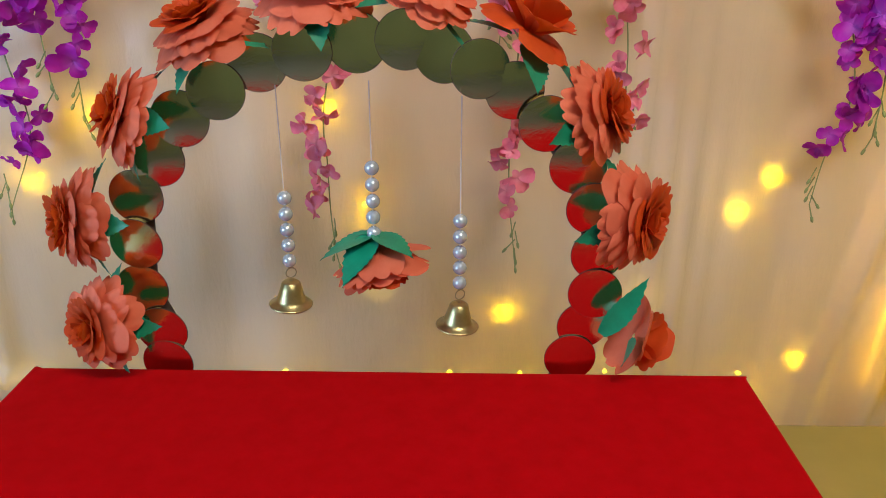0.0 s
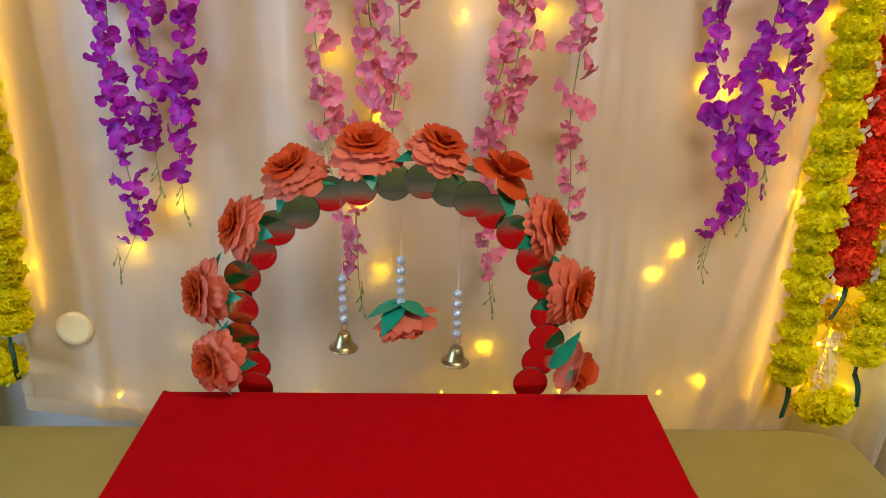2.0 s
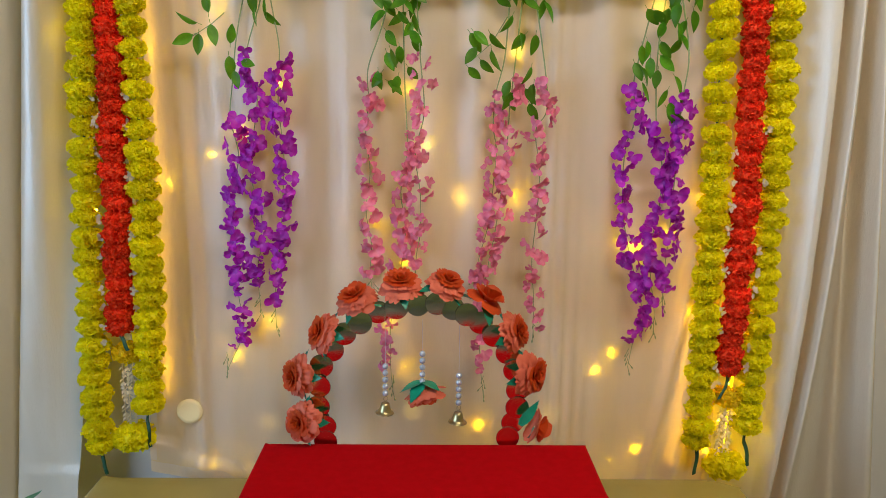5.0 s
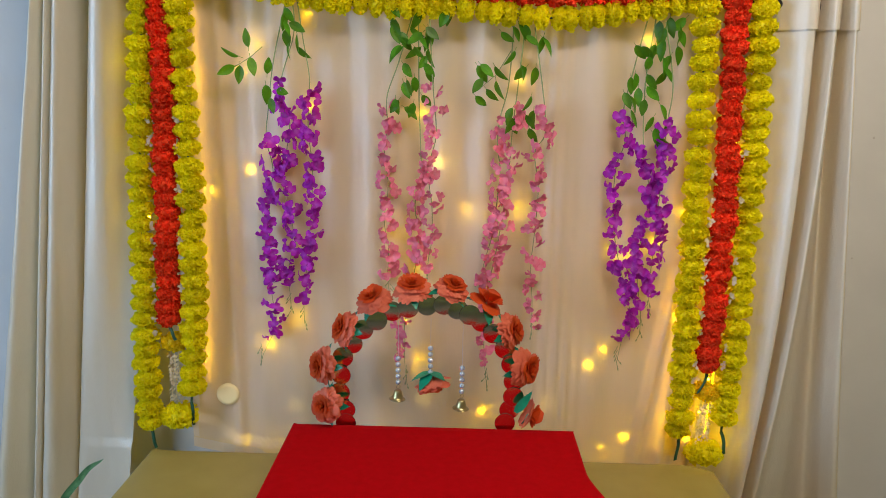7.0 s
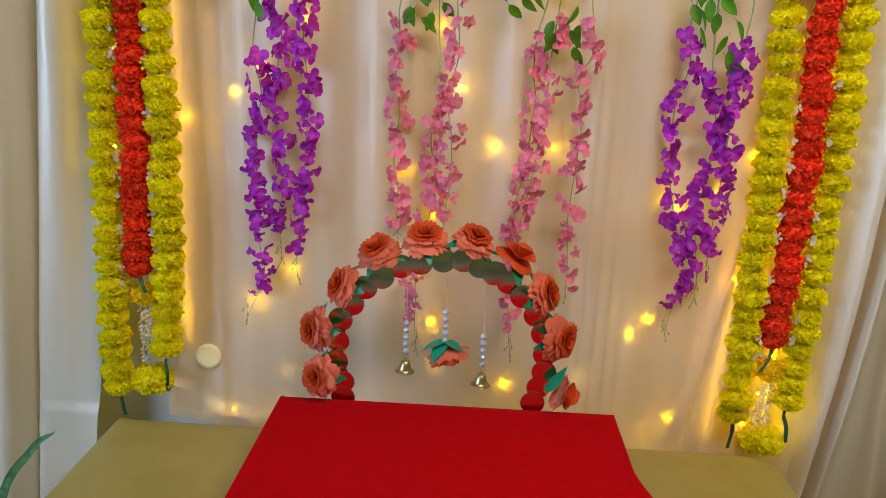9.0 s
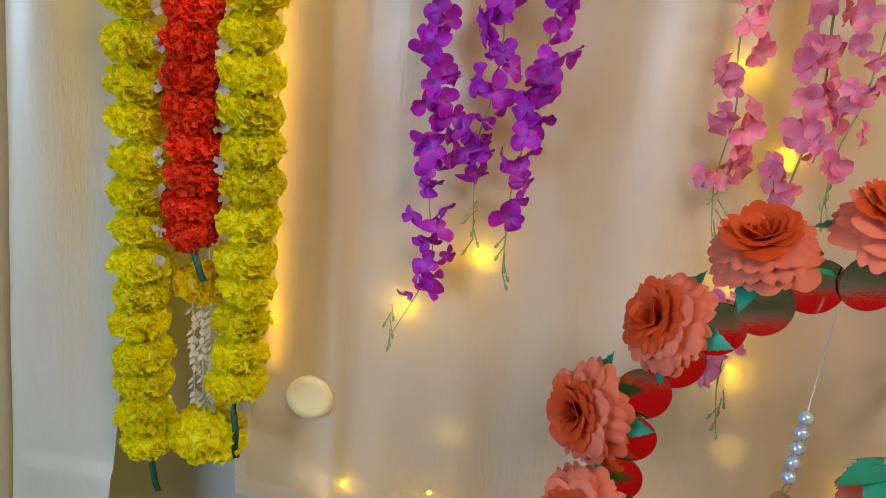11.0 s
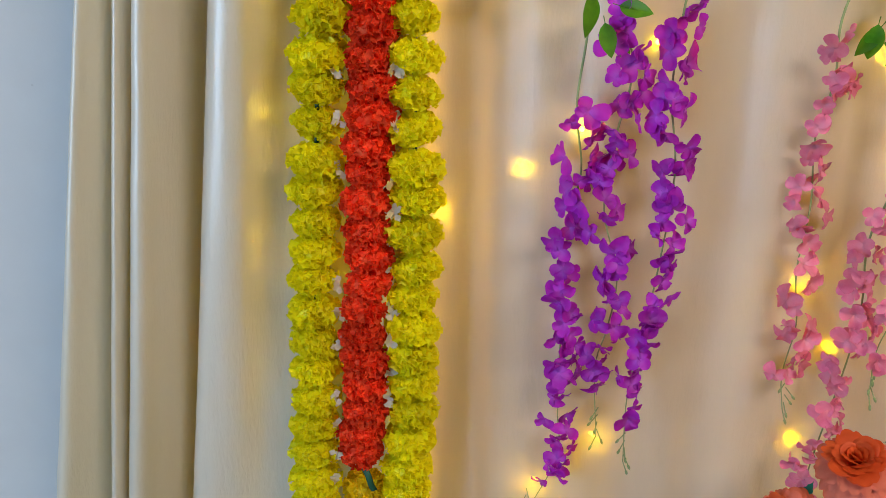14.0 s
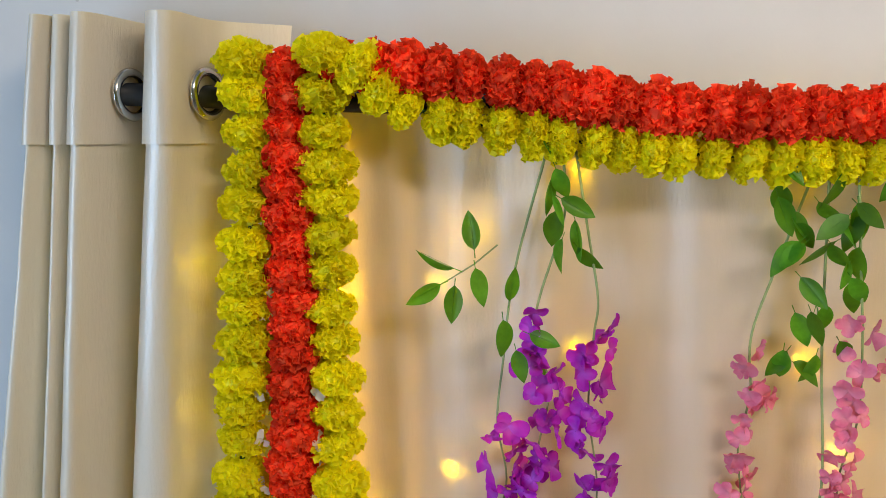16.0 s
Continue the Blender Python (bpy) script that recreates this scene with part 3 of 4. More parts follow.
def paper_rose(place, axis, size, roll, seed, plan, leaves, deep=False, label="salmon orange layered paper rose on the arch", name="paper_rose"):
    t = thing(name, place, label, "paper flower", group="paper roses on the arch" if name == "paper_rose" else "")
    m = aim(axis, roll)
    outer, heart = rose_meshes(seed, size, plan)
    part("outer_petals", outer, ROSE_DEEP if deep else ROSE, t, at=m)
    part("inner_petals", heart, ROSE_DEEP, t, "inner petals, deeper orange for the shade between them", at=m)
    for ang, length, dip in leaves:
        lm = Matrix.Rotation(radians(ang), 4, "Z") @ Matrix.Translation((size * 0.25, 0, -size * 0.16)) @ Matrix.Rotation(radians(dip), 4, "Y")
        part("leaf", paper_leaf(bmesh.new(), length, length * 0.26), PAPER_GREEN, t, "green toothed paper leaf", at=aim(axis, 0) @ lm)
    return t


R = 0.0375
LV3 = [(25, 0.040, 14), (150, 0.042, 16), (280, 0.040, 14)]
LV4 = [(10, 0.042, 12), (100, 0.040, 10), (190, 0.043, 12), (280, 0.040, 10)]
paper_rose((-0.218, 0.655, 0.918), (-0.58, -0.78, 0.18), R * 1.02, 0.4, 11, FULL, LV4)
paper_rose((-0.226, 0.668, 1.003), (-0.78, -0.60, 0.15), R * 1.04, 1.1, 12, FULL, LV4)
paper_rose((-0.180, 0.676, 1.083), (-0.82, -0.42, 0.38), R, 0.2, 13, FULL, LV4)
paper_rose((-0.119, 0.686, 1.145), (-0.34, -0.32, 0.88), R * 1.05, 2.0, 14, FULL, LV3)
paper_rose((-0.038, 0.686, 1.172), (0.02, -0.34, 0.93), R * 1.05, 0.9, 15, FULL, LV3)
paper_rose((0.044, 0.686, 1.173), (0.36, -0.28, 0.88), R * 1.02, 1.7, 16, FULL, LV3)
paper_rose((0.116, 0.686, 1.143), (0.50, -0.10, 0.86), R * 1.06, 0.3, 17, SPARSE, [(0, 0.05, 4), (90, 0.045, 8), (210, 0.05, 6)], deep=True, label="orange open paper rose turned away on the arch")
paper_rose((0.169, 0.676, 1.088), (0.86, -0.40, 0.28), R, 2.4, 18, FULL, LV4)
paper_rose((0.200, 0.664, 1.011), (0.80, -0.58, 0.06), R * 1.08, 1.4, 19, FULL, LV4)
back_rose = paper_rose((0.212, 0.668, 0.906), (0.86, 0.02, -0.34), R * 0.92, 0.8, 20, SPARSE, [(190, 0.040, 8)], label="salmon paper rose seen from its leafy back")
lean = radians(51)
part("leaf", paper_leaf(bmesh.new(), 0.058, 0.0105), PAPER_GREEN, back_rose, "green toothed paper leaf", at=Matrix(((math.cos(lean), -math.sin(lean), 0, -0.030), (0, 0, -1, -0.014), (math.sin(lean), math.cos(lean), 0, 0.009), (0, 0, 0, 1))))


# ---- hanging pendants ----
def bell_mesh():
    prof = [(0.001, 0.0), (0.0050, -0.0003), (0.0066, -0.0015), (0.0083, -0.008), (0.0101, -0.0145), (0.0112, -0.0168), (0.0146, -0.0182), (0.0156, -0.0190), (0.0152, -0.0198), (0.0110, -0.0180), (0.0095, -0.0145), (0.0060, -0.002), (0.001, -0.0012)]
    return spin(bmesh.new(), prof, 32)


def ring_mesh(radius, wire):
    m = Matrix.Rotation(radians(90), 4, "X") @ Matrix.Rotation(radians(0), 4, "Z")
    return spin(bmesh.new(), [(radius + wire * math.cos(a), wire * math.sin(a)) for a in (2 * math.pi * i / 8 for i in range(9))], 24, m)


BEAD = finish(ball(bmesh.new(), 0.0056, u=18, v=12), "pearl", PEARL, True)


def pendant(x, y, z_top, z_first, pitch, count, ending, label):
    t = thing("pendant", (x, y, z_top), label, "pendant", group="pendants under the arch")
    low = z_first - pitch * (count - 1) - z_top
    part("thread", tube(bmesh.new(), [(0, 0, 0), (0, 0, low - 0.006)], 0.0005, 6), THREAD, t)
    for i in range(count):
        part("pearl", BEAD, None, t, "white pearl bead" if i == 0 else "", Matrix.Translation((0, 0, z_first - z_top - i * pitch)))
    if ending:
        part("ring", ring_mesh(0.0042, 0.0005), BRASS, t, "brass ring", Matrix.Translation((0.0005, 0, low - 0.0105)) @ Matrix.Rotation(0.5, 4, "Z"))
        bell = part("bell", bell_mesh(), BRASS, t, "small brass bell", Matrix.Translation((0, 0, low - 0.0175)) @ pose(0, 0, 0, 0, 4, 0) @ Matrix.Diagonal((1.13, 1.13, 1.08, 1)))
        part("clapper", ball(bmesh.new(), 0.0032, (0, 0, -0.0165), 12, 8), BRASS, bell)
    return t, low


pendant(-0.066, 0.670, 1.108, 1.022, 0.0131, 5, True, "pearl string with a small brass bell")
pendant(0.002, 0.668, 1.112, 1.047, 0.0131, 5, False, "pearl string over a paper flower")
pendant(0.069, 0.666, 1.102, 1.006, 0.0131, 5, True, "pearl string with a small brass bell")
DROOP = ([(7, 1.02, 0.44, 34, 0.06, 0.1, 0.0), (7, 0.95, 0.40, 44, 0.06, 0.1, 0.06)], [(6, 0.84, 0.34, 44, 0.05, 0.1, 0.12), (5, 0.74, 0.30, 56, 0.04, 0.0, 0.18), (4, 0.6, 0.22, 68, 0.03, 0.0, 0.22)])
drop = paper_rose((0.003, 0.667, 0.988), (0.20, -0.10, -0.97), 0.043, 0.6, 31, DROOP, [], label="salmon paper rose hung upside down under a pearl string", name="hanging_paper_rose")
for ang, length, dip in ((192, 0.046, 12), (232, 0.048, 30), (322, 0.040, 2), (120, 0.036, 16)):
    lm = Matrix.Rotation(radians(ang), 4, "Z") @ Matrix.Rotation(radians(dip), 4, "Y")
    part("leaf", paper_leaf(bmesh.new(), length, length * 0.30), PAPER_GREEN, drop, "green toothed paper leaf", at=Matrix.Translation((0, -0.002, 0.007)) @ lm)


# ---- marigold garlands ----
def pom_mesh(seed, rx, rz, petals, mat, name):
    """A ruffled pompon: a small core and crimped petals with torn tips."""
    rr = random.Random(seed)
    bm = bmesh.new()
    bmesh.ops.create_icosphere(bm, subdivisions=2, radius=1.0, matrix=Matrix.Diagonal((rx * 0.76, rx * 0.76, rz * 0.70, 1)))
    for k in range(petals):
        zc = 1 - 2 * (k + 0.5) / petals
        a = k * 2.39996 + rr.uniform(-0.2, 0.2)
        s = math.sqrt(max(0, 1 - zc * zc))
        d = Vector((s * math.cos(a), s * math.sin(a), zc))
        side = d.cross(Vector((rr.uniform(-1, 1), rr.uniform(-1, 1), rr.uniform(-1, 1)))).normalized()
        other = d.cross(side)
        reach = rr.uniform(0.84, 1.10)
        root = Vector((d.x * rx * 0.5, d.y * rx * 0.5, d.z * rz * 0.45))
        tip = Vector((d.x * rx * reach, d.y * rx * reach, d.z * rz * reach))
        w = rx * rr.uniform(0.16, 0.26)
        cols = []
        for i in range(4):
            u = -1 + 2 * i / 3
            wave = other * w * 0.35 * (1 if i % 2 else -1)
            p1 = root + side * w * 0.4 * u
            p2 = root.lerp(tip, 0.62) + side * w * 0.85 * u + wave * 0.6
            p3 = tip + side * w * 1.15 * u + wave - d * rx * 0.10 * rr.random() - d * rx * 0.08 * abs(u)
            cols.append([bm.verts.new(p) for p in (p1, p2, p3)])
        for i in range(3):
            for j in range(2):
                bm.faces.new((cols[i][j], cols[i + 1][j], cols[i + 1][j + 1], cols[i][j + 1]))
    return finish(bm, name, mat, False)


YPOM = [pom_mesh(40 + i, 0.0340, 0.0235, 180, YELLOW, "marigold") for i in range(5)]
GPOM = [pom_mesh(50 + i, 0.027, 0.021, 120, GOLD, "marigold") for i in range(3)]
RPOM = [pom_mesh(60 + i, 0.0275, 0.0225, 150, SCARLET, "marigold") for i in range(5)]
grnd = random.Random(21)


def ribbon(bm, a, b2, w):
    a, b2 = Vector(a), Vector(b2)
    n = 6
    vs = []
    for i in range(n + 1):
        t = i / n
        p = a.lerp(b2, t) + Vector((0.002 * math.sin(t * 5), -0.004 * math.sin(t * 3.1), 0))
        vs.append([bm.verts.new(p + Vector((sx * w, 0.0006 * sy, sx * w * 0.4))) for sx, sy in ((-1, -1), (1, -1), (1, 1), (-1, 1))])
    for p, q in zip(vs, vs[1:]):
        for i in range(4):
            bm.faces.new((p[i], p[(i + 1) % 4], q[(i + 1) % 4], q[i]))
    return bm


def string_of(name, line, poms, pitch, label, tail=None, squash=1.0, scale=1.0, back=None, group="marigold garlands", jitter=0.003, stand_off=None):
    """A string along a line with pompons threaded on it."""
    pts = catmull(line, 10)
    t = thing(name, pts[0], label, "flower garland", group=group)
    o = pts[0]
    part("string", tube(bmesh.new(), [p - o for p in pts], 0.0028, 6), TAPE, t, "dark green string")
    run, need, last = 0.0, pitch * 0.5, pts[0]
    for p in pts[1:]:
        seg = (p - last).length
        while run + seg >= need:
            q = last.lerp(p, (need - run) / seg)
            d = (p - last).normalized()
            m = Matrix.Translation(q - o + Vector((grnd.uniform(-jitter, jitter), grnd.uniform(-jitter, jitter), 0))) @ aim(d + Vector((grnd.uniform(-0.18, 0.18), grnd.uniform(-0.18, 0.18), grnd.uniform(-0.1, 0.1))), grnd.uniform(0, 6.28))
            s = scale * grnd.uniform(0.90, 1.08)
            part("marigold", grnd.choice(poms), None, t, at=m @ Matrix.Diagonal((s, s, s * squash, 1)))
            need += pitch * grnd.uniform(0.88, 1.13)
        run += seg
        last = p
    if tail:
        part("ribbon_tail", ribbon(bmesh.new(), pts[-1] - o, Vector(tail) - o, 0.0036), TAPE, t, "dark green ribbon tail")
    return t


GY = 0.868
YL, RL = "string of yellow crepe marigolds hanging from the rod", "string of scarlet crepe marigolds hanging from the rod"
string_of("marigold_garland", [(-0.645, GY, 1.874), (-0.646, GY, 1.73), (-0.668, GY, 1.45), (-0.676, GY, 1.255), (-0.686, GY, 1.0), (-0.688, GY - 0.005, 0.765)], YPOM, 0.0375, YL, (-0.672, GY - 0.01, 0.705))
string_of("marigold_garland", [(-0.560, GY - 0.020, 1.876), (-0.563, GY - 0.012, 1.80), (-0.564, GY, 1.70), (-0.561, GY, 1.45), (-0.560, GY, 1.257), (-0.568, GY, 1.0), (-0.583, GY - 0.005, 0.825)], YPOM, 0.0375, YL, (-0.576, GY - 0.01, 0.768))
string_of("marigold_garland", [(-0.602, GY - 0.006, 1.862), (-0.602, GY - 0.006, 1.73), (-0.610, GY - 0.006, 1.45), (-0.616, GY - 0.006, 1.256), (-0.626, GY - 0.006, 1.018)], RPOM, 0.031, RL, (-0.607, GY - 0.014, 0.985), scale=1.1)
string_of("marigold_garland", [(0.574, GY, 1.812), (0.574, GY, 1.74), (0.582, GY, 1.50), (0.588, GY, 1.28), (0.592, GY, 1.0), (0.592, GY - 0.005, 0.775)], YPOM, 0.0375, YL, (0.588, GY - 0.02, 0.715))
string_of("marigold_garland", [(0.692, GY, 1.812), (0.694, GY, 1.74), (0.704, GY, 1.50), (0.706, GY, 1.28), (0.704, GY, 1.0), (0.694, GY - 0.005, 0.785)], YPOM, 0.0375, YL, (0.702, GY - 0.02, 0.735))
string_of("marigold_garland", [(0.636, GY - 0.006, 1.815), (0.638, GY - 0.006, 1.74), (0.646, GY - 0.006, 1.50), (0.650, GY - 0.006, 1.28), (0.647, GY - 0.006, 0.935)], RPOM, 0.031, RL, (0.624, GY - 0.030, 0.892), scale=1.1)
string_of("marigold_swag", [(-0.560, GY - 0.004, 1.848), (-0.43, GY - 0.012, 1.836), (-0.31, GY - 0.012, 1.816), (-0.19, GY - 0.012, 1.798), (0.02, GY - 0.012, 1.792), (0.14, GY - 0.012, 1.785), (0.27, GY - 0.012, 1.782), (0.40, GY - 0.012, 1.786), (0.56, GY - 0.012, 1.800)], RPOM, 0.031, "scarlet crepe marigolds draped along the curtain rod", scale=1.16)
string_of("marigold_swag", [(-0.538, GY - 0.030, 1.855), (-0.505, GY - 0.018, 1.826), (-0.465, GY - 0.006, 1.802), (-0.37, GY - 0.004, 1.782), (-0.25, GY - 0.004, 1.762), (-0.10, GY - 0.004, 1.752), (0.03, GY - 0.004, 1.750), (0.15, GY - 0.004, 1.738), (0.27, GY - 0.004, 1.730), (0.39, GY - 0.004, 1.746), (0.51, GY - 0.004, 1.766), (0.57, GY - 0.004, 1.775)], YPOM, 0.032, "yellow crepe marigolds draped below the rod", scale=0.88)


def tassel(x, y, z0, length, ball_z, seed, climb):
    """A gold pompon with strings of white blossoms and a gold pompon below."""
    rr = random.Random(seed)
    t = thing("flower_tassel", (x, y, z0), "golden pompon with white blossom strings between the garlands", "flower tassel", group="flower tassels")
    part("marigold", GPOM[0], None, t, "golden pompon", Matrix.Translation((0, 0.004, 0)) @ Matrix.Diagonal((1.2, 1.1, 1.35, 1)))
    part("marigold", YPOM[1], None, t, "yellow pompon", Matrix.Translation((0.005, -0.004, ball_z - z0)) @ Matrix.Diagonal((1.42, 1.3, 1.5, 1)))
    for k in range(3):
        bm = bmesh.new()
        ox = -0.010 + 0.010 * k
        ln = length * rr.uniform(0.8, 1.05)
        tube(bm, [(ox, 0, -0.02), (ox * 1.1, -0.002, -0.02 - ln)], 0.0012, 5)
        for i in range(14):
            zz = -0.02 - ln * (i + 1) / 15
            for s in range(4):
                a = rr.uniform(0, 6.28)
                d = Vector((math.cos(a), math.sin(a), -0.9)).normalized() * 0.012
                w = Vector((-math.sin(a), math.cos(a), 0)) * 0.0034
                p = Vector((ox, 0, zz))
                v = [bm.verts.new(q) for q in (p, p + d * 0.55 + w, p + d, p + d * 0.55 - w)]
                bm.faces.new(v)
        part("blossom_string", bm, WHITE_PETAL, t, "white silk blossom string", smooth=False)
    # the blossom strings run on upwards behind the scarlet string, their petals peeping out at its sides
    for side in (-1, 1):
        bm = bmesh.new()
        line = catmull([(px + side * 0.030 - x, -0.020, pz - z0) for px, pz in climb], 8)
        tube(bm, [p + Vector((-0.018 * side, 0.026, 0)) for p in line], 0.0012, 5)
        for p in line[::2]:
            if rr.random() < 0.2:
                continue
            for s in range(6):
                a = rr.uniform(0, 6.28)
                d = Vector((math.cos(a) + 0.7 * side, rr.uniform(-0.5, 0.1), math.sin(a))).normalized() * rr.uniform(0.008, 0.013)
                w = d.cross(Vector((0.2, -1, 0.1))).normalized() * 0.0042
                c = p + Vector((0, 0, rr.uniform(-0.004, 0.004)))
                bm.faces.new([bm.verts.new(q) for q in (c, c + d * 0.6 + w, c + d, c + d * 0.6 - w)])
        part("blossom_string", bm, WHITE_PETAL, t, smooth=False)
    return t


tassel(-0.622, 0.875, 0.972, 0.15, 0.787, 3, [(-0.609, 1.50), (-0.614, 1.30), (-0.620, 1.15), (-0.626, 1.00)])
tassel(0.652, 0.870, 0.882, 0.14, 0.730, 4, [(0.647, 1.45), (0.650, 1.25), (0.648, 1.08), (0.647, 0.92)])


# ---- wisteria sprays ----
def blossom_mesh(seed, mat):
    """An open silk flower of four cupped petals of unequal size."""
    rr = random.Random(seed)
    bm = bmesh.new()
    turns = [90, -8, 188, 265]
    sizes = [0.0145, 0.0135, 0.0135, 0.0105]
    for ang, size in zip(turns, sizes):
        a = radians(ang + rr.uniform(-22, 22))
        size *= rr.uniform(0.85, 1.15)
        lift, cup = rr.uniform(-0.15, 1.0), rr.uniform(0.25, 1.1)
        width = size * rr.uniform(0.42, 0.56)
        rows = []
        for j in range(8):
            v = (1 - math.cos(math.pi * j / 7)) / 2
            w = width * (0.06 * (1 - v) + math.sqrt(max(0.0, 1 - (2 * v - 1) ** 2)) * (0.72 + 0.38 * v))
            row = []
            for i in range(5):
                u = -1 + i / 2
                r = size * v
                h = lift * r + cup * (u * w) ** 2 / size * 1.2 - 0.5 * cup * r * r / size + 0.0007 * math.sin(u * 5 + v * 7 + seed)
                row.append(bm.verts.new((r * math.cos(a) - u * w * math.sin(a), r * math.sin(a) + u * w * math.cos(a), h)))
            rows.append(row)
        for r0, r1 in zip(rows, rows[1:]):
            for i in range(4):
                bm.faces.new((r0[i], r0[i + 1], r1[i + 1], r1[i]))
    return finish(bm, "blossom", mat, True)


def leaf_mesh(seed):
    rr = random.Random(seed)
    bm = bmesh.new()
    n, length, width = 9, 0.041, 0.0102
    rows = []
    bend, fold = rr.uniform(-0.25, 0.45), rr.uniform(0.1, 0.5)
    for i in range(n + 1):
        t = i / n
        w = width * (math.sin(math.pi * t ** 0.80) ** 0.85 if 0 < t < 1 else 0.0)
        row = []
        for u in (-1, -0.5, 0, 0.5, 1):
            row.append(bm.verts.new((length * t, u * w, fold * abs(u) * w - bend * length * t * t + (0.0006 if u == 0 else 0))))
        rows.append(row)
    for r0, r1 in zip(rows, rows[1:]):
        for i in range(4):
            bm.faces.new((r0[i], r0[i + 1], r1[i + 1], r1[i]))
    bmesh.ops.remove_doubles(bm, verts=bm.verts, dist=1e-6)
    tube(bm, [(-0.008, 0, 0), (0, 0, 0), (length * 0.9, 0, -bend * length * 0.81 - 0.0004)], 0.0006, 4, 0.4)
    return finish(bm, "leaf", LEAF, True)


VIO = [blossom_mesh(70 + i, VIOLET) for i in range(9)]
PNK = [blossom_mesh(90 + i, PINK) for i in range(9)]
LEAVES = [leaf_mesh(110 + i) for i in range(6)]


def spray(label, strands, leaves, meshes, seed, twigs=(), pitch=0.0105, size=1.26, lush=0.0):
    """Hanging strands: (upper and lower end of the blossoms, line of (x, z)), and leaves (x, z, turn in degrees or none)."""
    rr = random.Random(seed)
    x0, z0 = strands[0][2][0]
    y0 = 0.872
    o = Vector((x0, y0, z0))
    t = thing("wisteria_spray", o, label, "artificial flowers", group="wisteria sprays on the backdrop")
    for k, (z_hi, z_lo, line) in enumerate(strands):
        base = y0 + (0.012, 0.0, -0.010)[k % 3]
        pts = catmull([(x, base + 0.006 * math.sin(i * 1.7 + k), z) for i, (x, z) in enumerate(line)], 6)
        part("stem", tube(bmesh.new(), [p - o for p in pts], 0.0015, 6, 0.4), STEM, t, "thin green stem")
        run, need, last = 0.0, 0.0, pts[0]
        for p in pts[1:]:
            seg = (p - last).length
            while run + seg >= need:
                q = last.lerp(p, (need - run) / max(seg, 1e-6))
                if z_lo <= q.z <= z_hi:
                    f = (q.z - z_lo) / max(0.01, z_hi - z_lo)
                    side = rr.uniform(0, 6.28)
                    away = Vector((math.cos(side), -abs(math.sin(side)) * 0.8 + 0.15, rr.uniform(-0.5, 0.25)))
                    s = size * rr.uniform(0.72, 1.12) * (0.94 + 0.10 * min(1.0, f * 2.5))
                    face = Vector((away.x * 0.9 + rr.uniform(-0.4, 0.4), -0.75 + rr.uniform(-0.3, 0.5), rr.uniform(-0.7, 0.45)))
                    m = Matrix.Translation(q - o + away * rr.uniform(0.006, 0.021)) @ aim(face, rr.uniform(0, 6.28))
                    part("blossom", rr.choice(meshes), None, t, at=m @ Matrix.Diagonal((s, s, s, 1)))
                need += pitch * rr.choice((0.6, 0.8, 1.0, 1.1, 1.5))
            run += seg
            last = p
        # budding tip
        end = pts[-1] - o
        for i in range(5):
            bm = bmesh.new()
            p = end + Vector((0, 0, 0.010 * i))
            d = Vector((rr.uniform(-1, 1), rr.uniform(-0.6, 0.2), -1.1)).normalized()
            tube(bm, [p, p + d * 0.014], 0.0007, 4)
            bmesh.ops.create_icosphere(bm, subdivisions=1, radius=1, matrix=Matrix.Translation(p + d * 0.016) @ aim(d) @ Matrix.Diagonal((0.0018, 0.0018, 0.0042, 1)))
            part("bud", bm, STEM, t)
    for line in twigs:
        part("twig", tube(bmesh.new(), [Vector((x, y0, z)) - o for x, z in line], 0.0011, 5, 0.6), STEM, t)
    more = [(x + rr.uniform(-0.014, 0.014), z + rr.uniform(-0.016, 0.010)) for x, z, *_ in leaves if rr.random() < lush]
    for lf in list(leaves) + more:
        x, z = lf[:2]
        ang = radians(lf[2]) if len(lf) > 2 else radians(-90 + rr.uniform(-50, 50))
        yy = 0.874 - rr.uniform(0.004, 0.028)
        s = rr.uniform(0.85, 1.1)
        d = Vector((math.cos(ang), 0, math.sin(ang)))
        m = Matrix(((d.x, -d.z, 0, 0), (0, 0, -1, 0), (d.z, d.x, 0, 0), (0, 0, 0, 1)))
        m = Matrix.Translation(Vector((x, yy, z)) - o - d * 0.02 * s) @ m @ Matrix.Rotation(rr.uniform(-1.1, 1.1), 4, "X") @ Matrix.Rotation(rr.uniform(-0.35, 0.35), 4, "Y")
        part("leaf", rr.choice(LEAVES), None, t, at=m @ Matrix.Diagonal((s, s, s, 1)))
    return t


